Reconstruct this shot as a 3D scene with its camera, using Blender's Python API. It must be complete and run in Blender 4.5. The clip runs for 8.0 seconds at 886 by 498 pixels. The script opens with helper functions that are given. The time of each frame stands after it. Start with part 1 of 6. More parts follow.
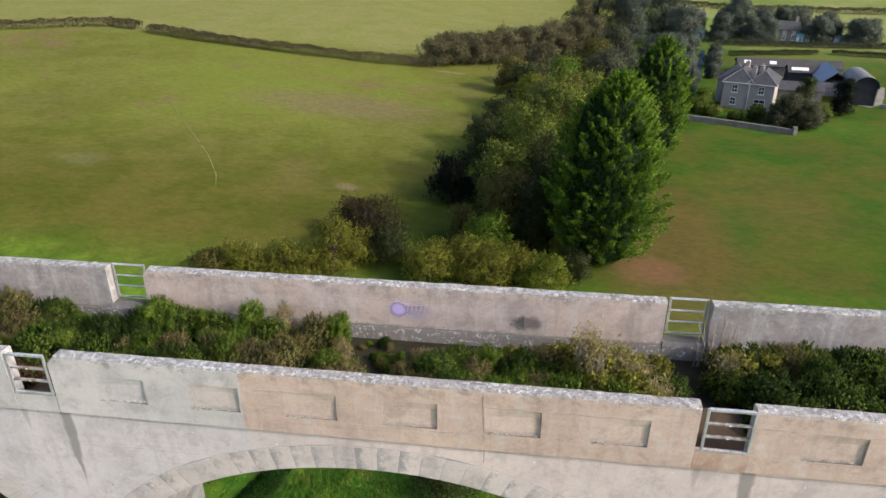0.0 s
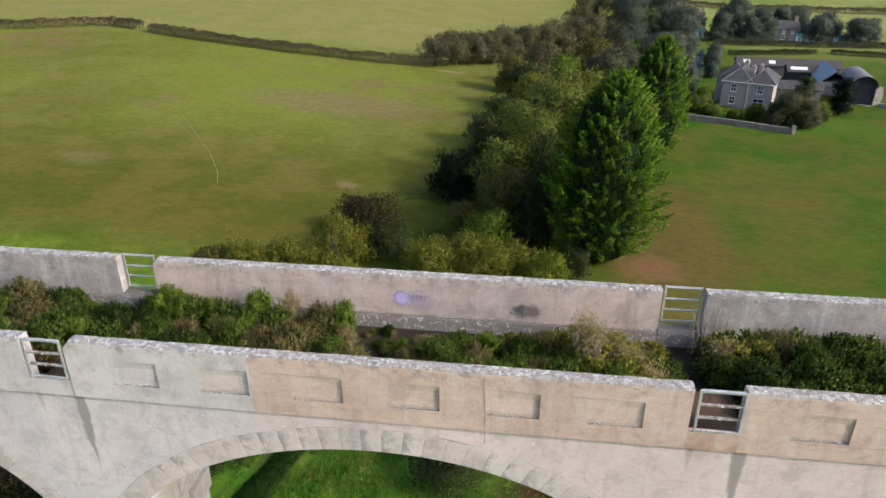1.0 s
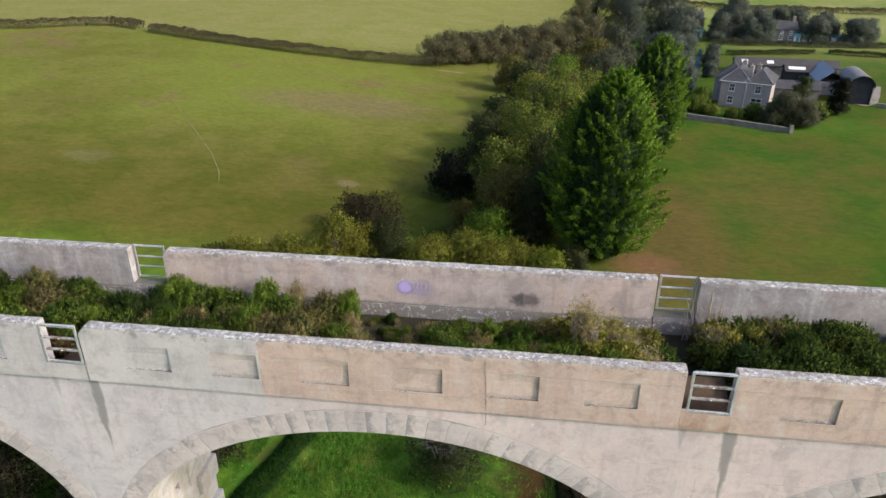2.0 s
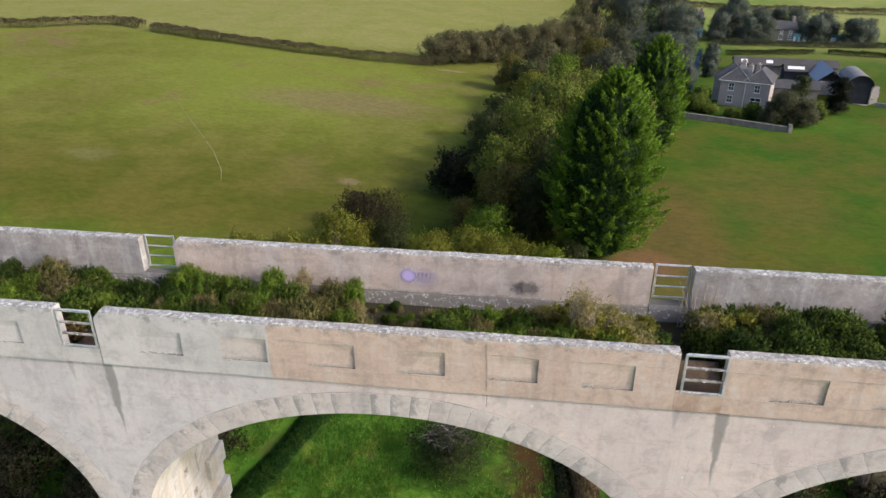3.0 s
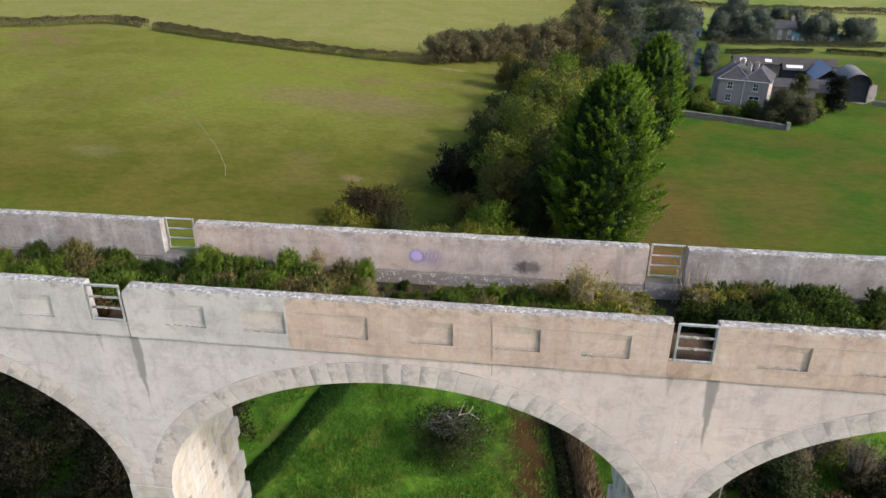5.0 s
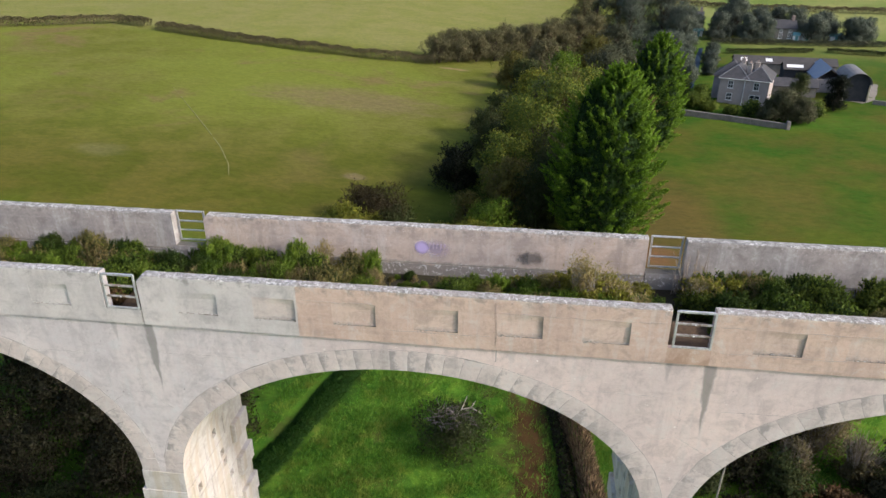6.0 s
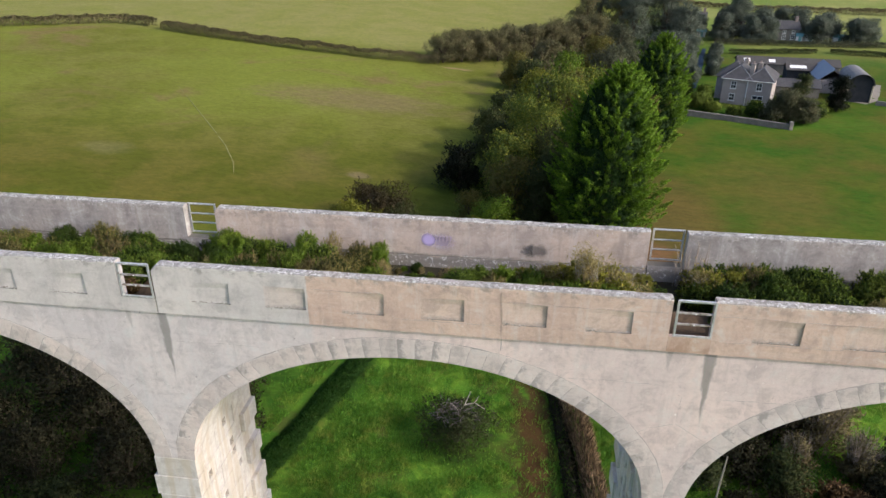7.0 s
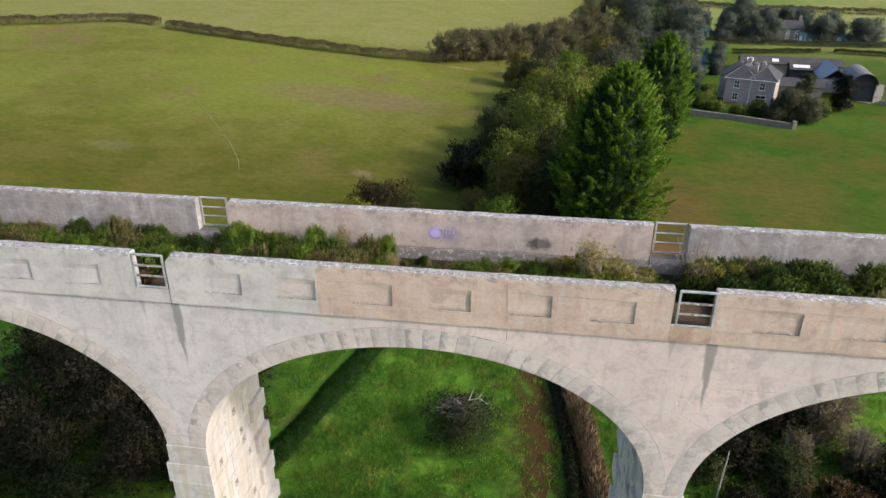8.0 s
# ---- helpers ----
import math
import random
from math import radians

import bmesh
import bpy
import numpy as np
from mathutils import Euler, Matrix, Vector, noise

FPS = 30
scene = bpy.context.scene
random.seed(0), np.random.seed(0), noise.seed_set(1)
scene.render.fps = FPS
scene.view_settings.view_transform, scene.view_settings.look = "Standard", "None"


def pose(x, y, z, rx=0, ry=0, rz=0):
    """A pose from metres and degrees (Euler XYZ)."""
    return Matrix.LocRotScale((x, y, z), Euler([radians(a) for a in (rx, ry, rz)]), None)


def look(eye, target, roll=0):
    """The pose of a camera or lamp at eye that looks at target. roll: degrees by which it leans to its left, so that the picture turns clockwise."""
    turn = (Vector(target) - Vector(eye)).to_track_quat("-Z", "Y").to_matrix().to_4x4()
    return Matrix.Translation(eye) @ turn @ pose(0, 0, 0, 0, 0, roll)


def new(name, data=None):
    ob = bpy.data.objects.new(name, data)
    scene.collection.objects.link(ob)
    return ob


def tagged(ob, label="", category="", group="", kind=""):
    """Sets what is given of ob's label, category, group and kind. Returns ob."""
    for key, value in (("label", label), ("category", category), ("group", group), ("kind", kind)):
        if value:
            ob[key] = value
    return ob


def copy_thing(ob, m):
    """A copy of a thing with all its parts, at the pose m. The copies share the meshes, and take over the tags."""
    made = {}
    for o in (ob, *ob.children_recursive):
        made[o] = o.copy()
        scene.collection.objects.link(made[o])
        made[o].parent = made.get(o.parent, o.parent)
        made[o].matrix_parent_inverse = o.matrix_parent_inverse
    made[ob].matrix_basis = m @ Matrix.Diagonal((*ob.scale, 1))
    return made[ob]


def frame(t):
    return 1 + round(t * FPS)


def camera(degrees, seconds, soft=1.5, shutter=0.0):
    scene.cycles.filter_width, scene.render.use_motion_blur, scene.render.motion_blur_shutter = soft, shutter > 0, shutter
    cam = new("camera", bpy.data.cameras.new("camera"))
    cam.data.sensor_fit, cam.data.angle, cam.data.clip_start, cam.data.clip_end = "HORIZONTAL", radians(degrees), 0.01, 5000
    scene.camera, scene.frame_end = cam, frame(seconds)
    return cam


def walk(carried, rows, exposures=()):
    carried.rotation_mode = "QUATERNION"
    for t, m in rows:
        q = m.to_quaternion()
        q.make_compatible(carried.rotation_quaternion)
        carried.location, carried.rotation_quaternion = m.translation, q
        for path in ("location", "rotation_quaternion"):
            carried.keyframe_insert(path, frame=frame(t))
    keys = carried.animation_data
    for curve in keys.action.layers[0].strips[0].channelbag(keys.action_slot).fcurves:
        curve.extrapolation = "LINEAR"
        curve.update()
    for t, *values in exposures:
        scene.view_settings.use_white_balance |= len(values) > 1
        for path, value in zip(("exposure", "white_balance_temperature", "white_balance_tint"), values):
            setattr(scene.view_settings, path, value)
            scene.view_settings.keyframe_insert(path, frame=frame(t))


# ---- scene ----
cam = camera(65.7, 8.0)
PATH = [
    (0, (-4.856, -12.903, 35.869), (-5.085, -11.116, 35.0), -0.0),
    (0.5, (-4.841, -13.22, 35.861), (-5.07, -11.432, 34.993), -0.1),
    (1, (-4.826, -13.566, 35.857), (-5.055, -11.779, 34.988), 0.0),
    (1.5, (-4.828, -13.928, 35.866), (-5.055, -12.141, 34.998), 0.0),
    (3, (-4.797, -15.036, 35.845), (-5.024, -13.249, 34.977), 0.1),
    (3.5, (-4.798, -15.399, 35.832), (-5.026, -13.611, 34.964), 0.0),
    (4, (-4.81, -15.755, 35.823), (-5.037, -13.968, 34.954), 0.1),
    (4.5, (-4.828, -16.077, 35.803), (-5.055, -14.289, 34.935), 0.1),
    (6, (-4.899, -17.091, 35.779), (-5.129, -15.304, 34.911), 0.1),
    (6.5, (-4.928, -17.387, 35.769), (-5.161, -15.6, 34.901), 0.1),
    (7, (-4.955, -17.707, 35.745), (-5.192, -15.92, 34.878), 0.2),
    (7.5, (-4.987, -17.982, 35.742), (-5.227, -16.196, 34.874), 0.2),
    (8, (-5.017, -18.269, 35.734), (-5.262, -16.483, 34.866), 0.2),
]
EXPO = [(0.0, 0.85, 6060, 13), (3.0, 0.82, 6060, 13), (8.0, 0.81, 6060, 13)]
walk(cam, [(t, look(eye, target, roll)) for t, eye, target, roll in PATH], EXPO)

# ---- world and sun ----
SUN_AZ, SUN_EL = 17.0, 32.0
sun_way = Vector((math.cos(radians(SUN_EL)) * math.cos(radians(SUN_AZ)), -math.cos(radians(SUN_EL)) * math.sin(radians(SUN_AZ)), math.sin(radians(SUN_EL))))
world = bpy.data.worlds.new("sky_world")
scene.world = world
world.use_nodes = True
wn = world.node_tree
sky = wn.nodes.new("ShaderNodeTexSky")
sky.sky_type = "NISHITA"
sky.sun_disc = False
sky.sun_elevation = radians(SUN_EL)
sky.sun_rotation = math.atan2(sun_way.x, sun_way.y)
sky.air_density, sky.dust_density, sky.ozone_density = 1.0, 4.0, 1.0
wn.links.new(sky.outputs[0], wn.nodes["Background"].inputs[0])
wn.nodes["Background"].inputs[1].default_value = 0.15
sun_data = bpy.data.lights.new("sun", "SUN")
sun_data.energy, sun_data.angle, sun_data.color = 1.7, radians(4.0), (1.0, 0.93, 0.82)
sun_lamp = new("sun", sun_data)
sun_lamp.matrix_world = look(sun_way * 300, (0, 0, 0))


# ---- materials ----
class Mat:
    """A node material under construction."""

    def __init__(self, name, rough=0.85):
        self.m = bpy.data.materials.new(name)
        self.m.use_nodes = True
        self.t = self.m.node_tree
        self.b = self.t.nodes["Principled BSDF"]
        self.b.inputs["Roughness"].default_value = rough
        self.b.inputs["Specular IOR Level"].default_value = 0.3
        self.geo = self.t.nodes.new("ShaderNodeNewGeometry")

    def n(self, kind):
        return self.t.nodes.new(kind)

    def link(self, a, b):
        self.t.links.new(a, b)

    def noise(self, scale, detail=4.0, rough=0.55, stretch=None, dist=0.0):
        nd = self.n("ShaderNodeTexNoise")
        nd.inputs["Scale"].default_value = scale
        nd.inputs["Detail"].default_value = detail
        nd.inputs["Roughness"].default_value = rough
        nd.inputs["Distortion"].default_value = dist
        src = self.geo.outputs["Position"]
        if stretch:
            mp = self.n("ShaderNodeMapping")
            mp.inputs["Scale"].default_value = stretch
            self.link(src, mp.inputs["Vector"])
            src = mp.outputs[0]
        self.link(src, nd.inputs["Vector"])
        return nd.outputs["Fac"]

    def ramp(self, fac, lo, hi, a=0.0, b=1.0):
        nd = self.n("ShaderNodeMapRange")
        nd.interpolation_type = "SMOOTHSTEP"
        nd.inputs["From Min"].default_value, nd.inputs["From Max"].default_value = lo, hi
        nd.inputs["To Min"].default_value, nd.inputs["To Max"].default_value = a, b
        self.link(fac, nd.inputs["Value"])
        return nd.outputs[0]

    def math(self, op, a, b=None):
        nd = self.n("ShaderNodeMath")
        nd.operation = op
        for i, v in enumerate((a, b)):
            if v is None:
                continue
            if isinstance(v, (int, float)):
                nd.inputs[i].default_value = v
            else:
                self.link(v, nd.inputs[i])
        return nd.outputs[0]

    def mix(self, fac, a, b, blend="MIX"):
        nd = self.n("ShaderNodeMix")
        nd.data_type, nd.blend_type = "RGBA", blend
        for i, v in ((0, fac), (6, a), (7, b)):
            if isinstance(v, (int, float)):
                nd.inputs[i].default_value = v
            elif isinstance(v, tuple):
                nd.inputs[i].default_value = (*v, 1.0)
            else:
                self.link(v, nd.inputs[i])
        return nd.outputs[2]

    def axis(self):
        nd = self.n("ShaderNodeSeparateXYZ")
        self.link(self.geo.outputs["Position"], nd.inputs[0])
        return nd.outputs

    def normal_z(self):
        nd = self.n("ShaderNodeSeparateXYZ")
        self.link(self.geo.outputs["Normal"], nd.inputs[0])
        return nd.outputs[2]

    def color(self, c):
        if isinstance(c, tuple):
            self.b.inputs["Base Color"].default_value = (*c, 1.0)
        else:
            self.link(c, self.b.inputs["Base Color"])

    def bump(self, h, dist=0.02, strength=0.6):
        nd = self.n("ShaderNodeBump")
        nd.inputs["Distance"].default_value, nd.inputs["Strength"].default_value = dist, strength
        self.link(h, nd.inputs["Height"])
        self.link(nd.outputs[0], self.b.inputs["Normal"])


def concrete(name, base, dark, warm, lichen=0.5, white=0.6, piece=0.0, drips=0.0, foot=0.0, foot_amount=0.85, tan=0.0, smudge=0.0):
    """Old mass concrete: mottling at several scales, rain streaks, board lines, pits, lichen on its top."""
    k = Mat(name, 0.92)
    ax = k.axis()
    big = k.noise(0.4, 6, 0.65, None, 0.4)
    mott = k.noise(1.5, 7, 0.72, None, 0.5)
    streak = k.noise(2.2, 5, 0.65, (1.0, 1.0, 0.10))
    fine = k.noise(9, 6, 0.75)
    grit = k.noise(45, 3, 0.7)
    boards = k.noise(1.0, 3, 0.55, (0.10, 0.10, 6.0))
    c = k.mix(k.ramp(big, 0.38, 0.64), base, warm)
    c = k.mix(k.ramp(mott, 0.47, 0.64, 0.0, 0.46), c, dark)
    c = k.mix(k.ramp(mott, 0.47, 0.33, 0.0, 0.45), c, (0.62, 0.60, 0.575))
    c = k.mix(k.ramp(streak, 0.52, 0.70, 0.0, 0.34), c, dark)
    c = k.mix(k.ramp(streak, 0.46, 0.34, 0.0, 0.3), c, (0.60, 0.58, 0.555))
    c = k.mix(k.ramp(boards, 0.52, 0.66, 0.0, 0.09), c, dark)
    c = k.mix(k.ramp(boards, 0.47, 0.36, 0.0, 0.08), c, (0.66, 0.63, 0.60))
    c = k.mix(k.ramp(fine, 0.45, 0.72, 0.0, 0.24), c, dark)
    c = k.mix(k.ramp(fine, 0.44, 0.30, 0.0, 0.30), c, (0.68, 0.66, 0.63))
    c = k.mix(k.ramp(grit, 0.50, 0.72, 0.0, 0.2), c, (0.10, 0.09, 0.08))
    if tan:
        # rusty and limy runs down the faces
        run = k.noise(1.7, 5, 0.6, (1.0, 1.0, 0.07))
        c = k.mix(k.ramp(run, 0.50, 0.60, 0.0, tan), c, (0.47, 0.40, 0.31))
        c = k.mix(k.ramp(run, 0.62, 0.70, 0.0, tan), c, (0.30, 0.26, 0.215))
    if piece:
        info = k.n("ShaderNodeObjectInfo")
        tone = k.mix(info.outputs["Random"], (1 - 0.42 * piece, 1 - 0.43 * piece, 1 - 0.43 * piece), (1 + 0.12 * piece, 1 + 0.10 * piece, 1 + 0.07 * piece))
        c = k.mix(1.0, c, tone, "MULTIPLY")
    if smudge:
        # one-sided shade of tilted stone faces, painted beside the joints, stronger on some stones
        co = k.n("ShaderNodeTexCoord")
        sp = k.n("ShaderNodeSeparateXYZ")
        k.link(co.outputs["Generated"], sp.inputs[0])
        reach = k.math("ADD", sp.outputs[0], k.math("MULTIPLY", k.math("SUBTRACT", k.noise(2.6, 6, 0.75), 0.5), 2.2))
        amount = k.ramp(info.outputs["Random"], 0.25, 0.9, 0.12, smudge)
        c = k.mix(k.math("MULTIPLY", k.ramp(reach, 0.48, 0.05), amount), c, (0.27, 0.245, 0.235))
        c = k.mix(k.math("MULTIPLY", k.ramp(reach, 0.75, 1.05), 0.22), c, (0.68, 0.64, 0.60))
    pits = k.ramp(k.noise(5.0, 4, 0.8), 0.67, 0.72, 0.0, 0.6)
    c = k.mix(pits, c, (0.10, 0.09, 0.08))
    spots = k.math("MULTIPLY", k.ramp(k.noise(4.3, 4, 0.75, (1.0, 1.0, 1.3)), 0.67, 0.71), white)
    c = k.mix(spots, c, (0.80, 0.78, 0.75))
    flecks = k.math("MULTIPLY", k.ramp(k.noise(13.0, 3, 0.7), 0.68, 0.72), k.ramp(k.noise(0.8, 4, 0.6), 0.46, 0.62, 0.0, white))
    c = k.mix(flecks, c, (0.82, 0.81, 0.78))
    if drips:
        warmth = k.math("ADD", k.math("MULTIPLY", k.ramp(ax[0], -11.58, -11.36), 0.55), k.math("MULTIPLY", k.ramp(ax[0], -14.0, -7.0), 0.45))
        c = k.mix(1.0, c, k.mix(warmth, (0.96, 1.0, 1.03), (1.04, 0.995, 0.97)), "MULTIPLY")
        # rain runs down from both corners of each refuge opening
        turn = k.math("SUBTRACT", ax[0], k.math("MULTIPLY", k.math("ROUND", k.math("DIVIDE", ax[0], 17.18)), 17.18))
        rough = k.math("MULTIPLY", k.math("SUBTRACT", k.noise(4.0, 5, 0.7, (1, 1, 0.35)), 0.5), 0.30)
        for cx, low, wide, amount in ((0.67, 20.9, 0.20, 0.75), (-0.50, 23.2, 0.12, 0.40)):
            fall = k.ramp(ax[2], low, 24.3)
            lean = k.math("MULTIPLY", k.math("SUBTRACT", ax[2], 24.2), 0.02)
            d = k.math("ABSOLUTE", k.math("SUBTRACT", k.math("ADD", k.math("ADD", turn, rough), lean), cx))
            m = k.ramp(k.math("SUBTRACT", k.math("MULTIPLY", fall, wide), d), -0.03, 0.07)
            m = k.math("MULTIPLY", m, k.ramp(fall, 0.0, 0.3))
            c = k.mix(k.math("MULTIPLY", m, amount), c, (0.20, 0.185, 0.17))
    if foot:
        # moss and debris gathered along the lower ledge
        edge = k.math("ADD", ax[2], k.math("MULTIPLY", k.math("SUBTRACT", k.noise(3.0, 6, 0.75), 0.5), 0.55))
        c = k.mix(k.ramp(edge, foot + 0.10, foot - 0.04, 0.0, foot_amount), c, (0.20, 0.185, 0.17))
        fleck = k.math("MULTIPLY", k.ramp(k.noise(9.0, 4, 0.75), 0.57, 0.61), k.ramp(ax[2], foot + 0.2, foot))
        c = k.mix(k.math("MULTIPLY", fleck, foot_amount * foot_amount), c, (0.74, 0.72, 0.70))
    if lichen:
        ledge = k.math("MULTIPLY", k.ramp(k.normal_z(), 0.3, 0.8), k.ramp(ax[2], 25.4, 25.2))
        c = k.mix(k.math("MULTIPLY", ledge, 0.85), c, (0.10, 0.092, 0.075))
        up = k.math("MULTIPLY", k.ramp(k.normal_z(), 0.2, 0.7), k.ramp(ax[2], 25.4, 25.6))
        edge = k.math("MULTIPLY", k.ramp(ax[2], 25.74, 25.97), k.ramp(k.noise(6.5, 6, 0.78), 0.55, 0.60))
        grime = k.math("MULTIPLY", k.ramp(ax[2], 25.66, 25.9), k.ramp(k.noise(1.9, 6, 0.75), 0.50, 0.60))
        c = k.mix(k.math("MULTIPLY", grime, 0.6), c, (0.20, 0.185, 0.165))
        blot = k.math("MULTIPLY", k.ramp(k.noise(8.5, 6, 0.80, None, 0.6), 0.54, 0.57), k.ramp(k.noise(0.9, 4, 0.6), 0.38, 0.58, 0.35, 1.0))
        grey = k.mix(k.ramp(k.noise(5, 5, 0.7), 0.38, 0.62), (0.13, 0.125, 0.115), (0.30, 0.29, 0.265))
        c = k.mix(k.math("MULTIPLY", up, 0.85), c, grey)
        c = k.mix(k.math("MULTIPLY", k.math("MAXIMUM", k.math("MULTIPLY", up, blot), k.math("MULTIPLY", edge, 0.35)), lichen), c, (0.76, 0.75, 0.71))
    k.color(c)
    k.bump(k.math("ADD", k.math("MULTIPLY", fine, 0.7), k.math("MULTIPLY", grit, 0.3)), 0.04, 0.45)
    return k.m


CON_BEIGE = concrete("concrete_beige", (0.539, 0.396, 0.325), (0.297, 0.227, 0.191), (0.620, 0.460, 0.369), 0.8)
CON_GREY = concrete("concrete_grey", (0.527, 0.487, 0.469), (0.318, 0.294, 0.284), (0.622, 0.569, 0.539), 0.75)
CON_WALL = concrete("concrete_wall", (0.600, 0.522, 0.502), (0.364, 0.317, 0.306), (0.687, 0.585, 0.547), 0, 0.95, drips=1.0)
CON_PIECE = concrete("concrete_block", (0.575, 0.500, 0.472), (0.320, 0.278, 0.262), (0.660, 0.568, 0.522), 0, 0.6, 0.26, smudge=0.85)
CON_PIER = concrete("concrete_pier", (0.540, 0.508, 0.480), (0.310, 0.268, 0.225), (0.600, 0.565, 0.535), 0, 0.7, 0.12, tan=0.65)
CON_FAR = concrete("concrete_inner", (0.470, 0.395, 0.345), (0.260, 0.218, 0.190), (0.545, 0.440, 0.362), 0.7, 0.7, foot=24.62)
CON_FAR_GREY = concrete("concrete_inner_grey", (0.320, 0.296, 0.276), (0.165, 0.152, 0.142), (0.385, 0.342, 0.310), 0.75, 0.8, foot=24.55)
CON_SILL = concrete("concrete_rusty", (0.47, 0.335, 0.262), (0.27, 0.155, 0.100), (0.53, 0.385, 0.300), 0, 0.1)
CON_PANEL = concrete("concrete_panel", (0.566, 0.434, 0.363), (0.337, 0.258, 0.216), (0.647, 0.504, 0.419), 0, 0.4, 0.2, foot=24.80, foot_amount=0.45)
CON_PALE = concrete("concrete_pale_panel", (0.593, 0.516, 0.476), (0.350, 0.308, 0.286), (0.674, 0.573, 0.509), 0, 0.5, 0.2, foot=24.80, foot_amount=0.45)


def stain(name, c, d, s=3.0, rough=0.95):
    k = Mat(name, rough)
    a = k.noise(s, 5, 0.65)
    b = k.noise(s * 8, 4, 0.65)
    k.color(k.mix(k.ramp(b, 0.35, 0.7, 0, 0.5), k.mix(k.ramp(a, 0.3, 0.7), c, d), d))
    k.bump(b, 0.03, 0.5)
    return k.m


JOINT_SOFT = stain("joint_dirt", (0.25, 0.225, 0.208), (0.42, 0.380, 0.352), 4)
MORTAR = stain("old_mortar", (0.40, 0.355, 0.33), (0.25, 0.22, 0.205), 3)
SOIL = stain("deck_soil", (0.018, 0.013, 0.008), (0.030, 0.028, 0.012), 1.2)
STONE = stain("garden_stone", (0.22, 0.205, 0.18), (0.14, 0.13, 0.12), 1.0)
RENDERED = stain("rendered_wall", (0.40, 0.345, 0.32), (0.33, 0.285, 0.265), 0.4)
SLATE = stain("slate_roof", (0.042, 0.042, 0.046), (0.070, 0.067, 0.069), 0.8, 0.9)
LEAD = stain("lead_flashing", (0.20, 0.205, 0.215), (0.14, 0.145, 0.15), 1.5, 0.7)
SHEET = stain("sheet_roof", (0.072, 0.066, 0.062), (0.048, 0.043, 0.041), 0.5, 0.85)
PALESHEET = stain("pale_sheet_roof", (0.185, 0.18, 0.175), (0.13, 0.122, 0.118), 0.7, 0.7)
DARKSHEET = stain("dark_sheet", (0.06, 0.065, 0.075), (0.10, 0.10, 0.105), 0.5, 0.6)
# near-black painted on closed fronts for the shade inside open ones
DARKOPEN = stain("open_front_shade", (0.018, 0.020, 0.026), (0.032, 0.034, 0.040), 0.8, 0.9)
BLUESHEET = stain("blue_sheet", (0.15, 0.185, 0.25), (0.19, 0.22, 0.27), 0.5, 0.5)
CHIMNEY = stain("rendered_chimney", (0.46, 0.41, 0.36), (0.34, 0.29, 0.25), 2)
BRICKRED = stain("chimney_brick", (0.33, 0.27, 0.23), (0.26, 0.20, 0.17), 3)
BARK = stain("bark", (0.10, 0.075, 0.05), (0.06, 0.048, 0.035), 3)
DEADTWIG = stain("weathered_twig", (0.20, 0.165, 0.155), (0.13, 0.105, 0.10), 5)
TWIG = stain("dead_twig", (0.33, 0.28, 0.23), (0.22, 0.18, 0.145), 6)
PALEWOOD = stain("pale_wood", (0.45, 0.41, 0.33), (0.33, 0.29, 0.22), 4)
VIOLET_DARK = stain("violet_writing", (0.33, 0.27, 0.33), (0.40, 0.33, 0.37), 8)
WHITE = stain("white_paint", (0.78, 0.77, 0.74), (0.70, 0.69, 0.66), 2, 0.5)

def spray(name, c, rx, rz, strength, ragged=0.5, grain=6.0):
    """Paint or soot thinning out from the middle of its film."""
    k = Mat(name, 0.9)
    co = k.n("ShaderNodeTexCoord")
    sp = k.n("ShaderNodeSeparateXYZ")
    k.link(co.outputs["Object"], sp.inputs[0])
    ex, ez = k.math("DIVIDE", sp.outputs[0], rx), k.math("DIVIDE", sp.outputs[2], rz)
    d = k.math("SQRT", k.math("ADD", k.math("MULTIPLY", ex, ex), k.math("MULTIPLY", ez, ez)))
    d = k.math("ADD", d, k.math("MULTIPLY", k.math("SUBTRACT", k.noise(grain, 5, 0.7), 0.5), ragged))
    k.color(c)
    k.link(k.ramp(d, 1.0, 0.35, 0.0, strength), k.b.inputs["Alpha"])
    return k.m


k = Mat("galvanised", 0.5)
k.b.inputs["Metallic"].default_value = 0.35
gn = k.noise(14, 4, 0.6)
k.color(k.mix(k.ramp(gn, 0.52, 0.7), k.mix(k.ramp(k.noise(3, 3), 0.4, 0.6), (0.38, 0.385, 0.39), (0.52, 0.525, 0.525)), (0.30, 0.24, 0.19)))
GALV = k.m
k = Mat("rail_worn", 0.7)
k.color(k.mix(k.ramp(k.noise(6, 4, 0.6), 0.4, 0.62), (0.33, 0.31, 0.285), (0.17, 0.135, 0.105)))
RAILW = k.m
k = Mat("window_glass", 0.08)
k.color((0.03, 0.035, 0.04))
GLASS = k.m


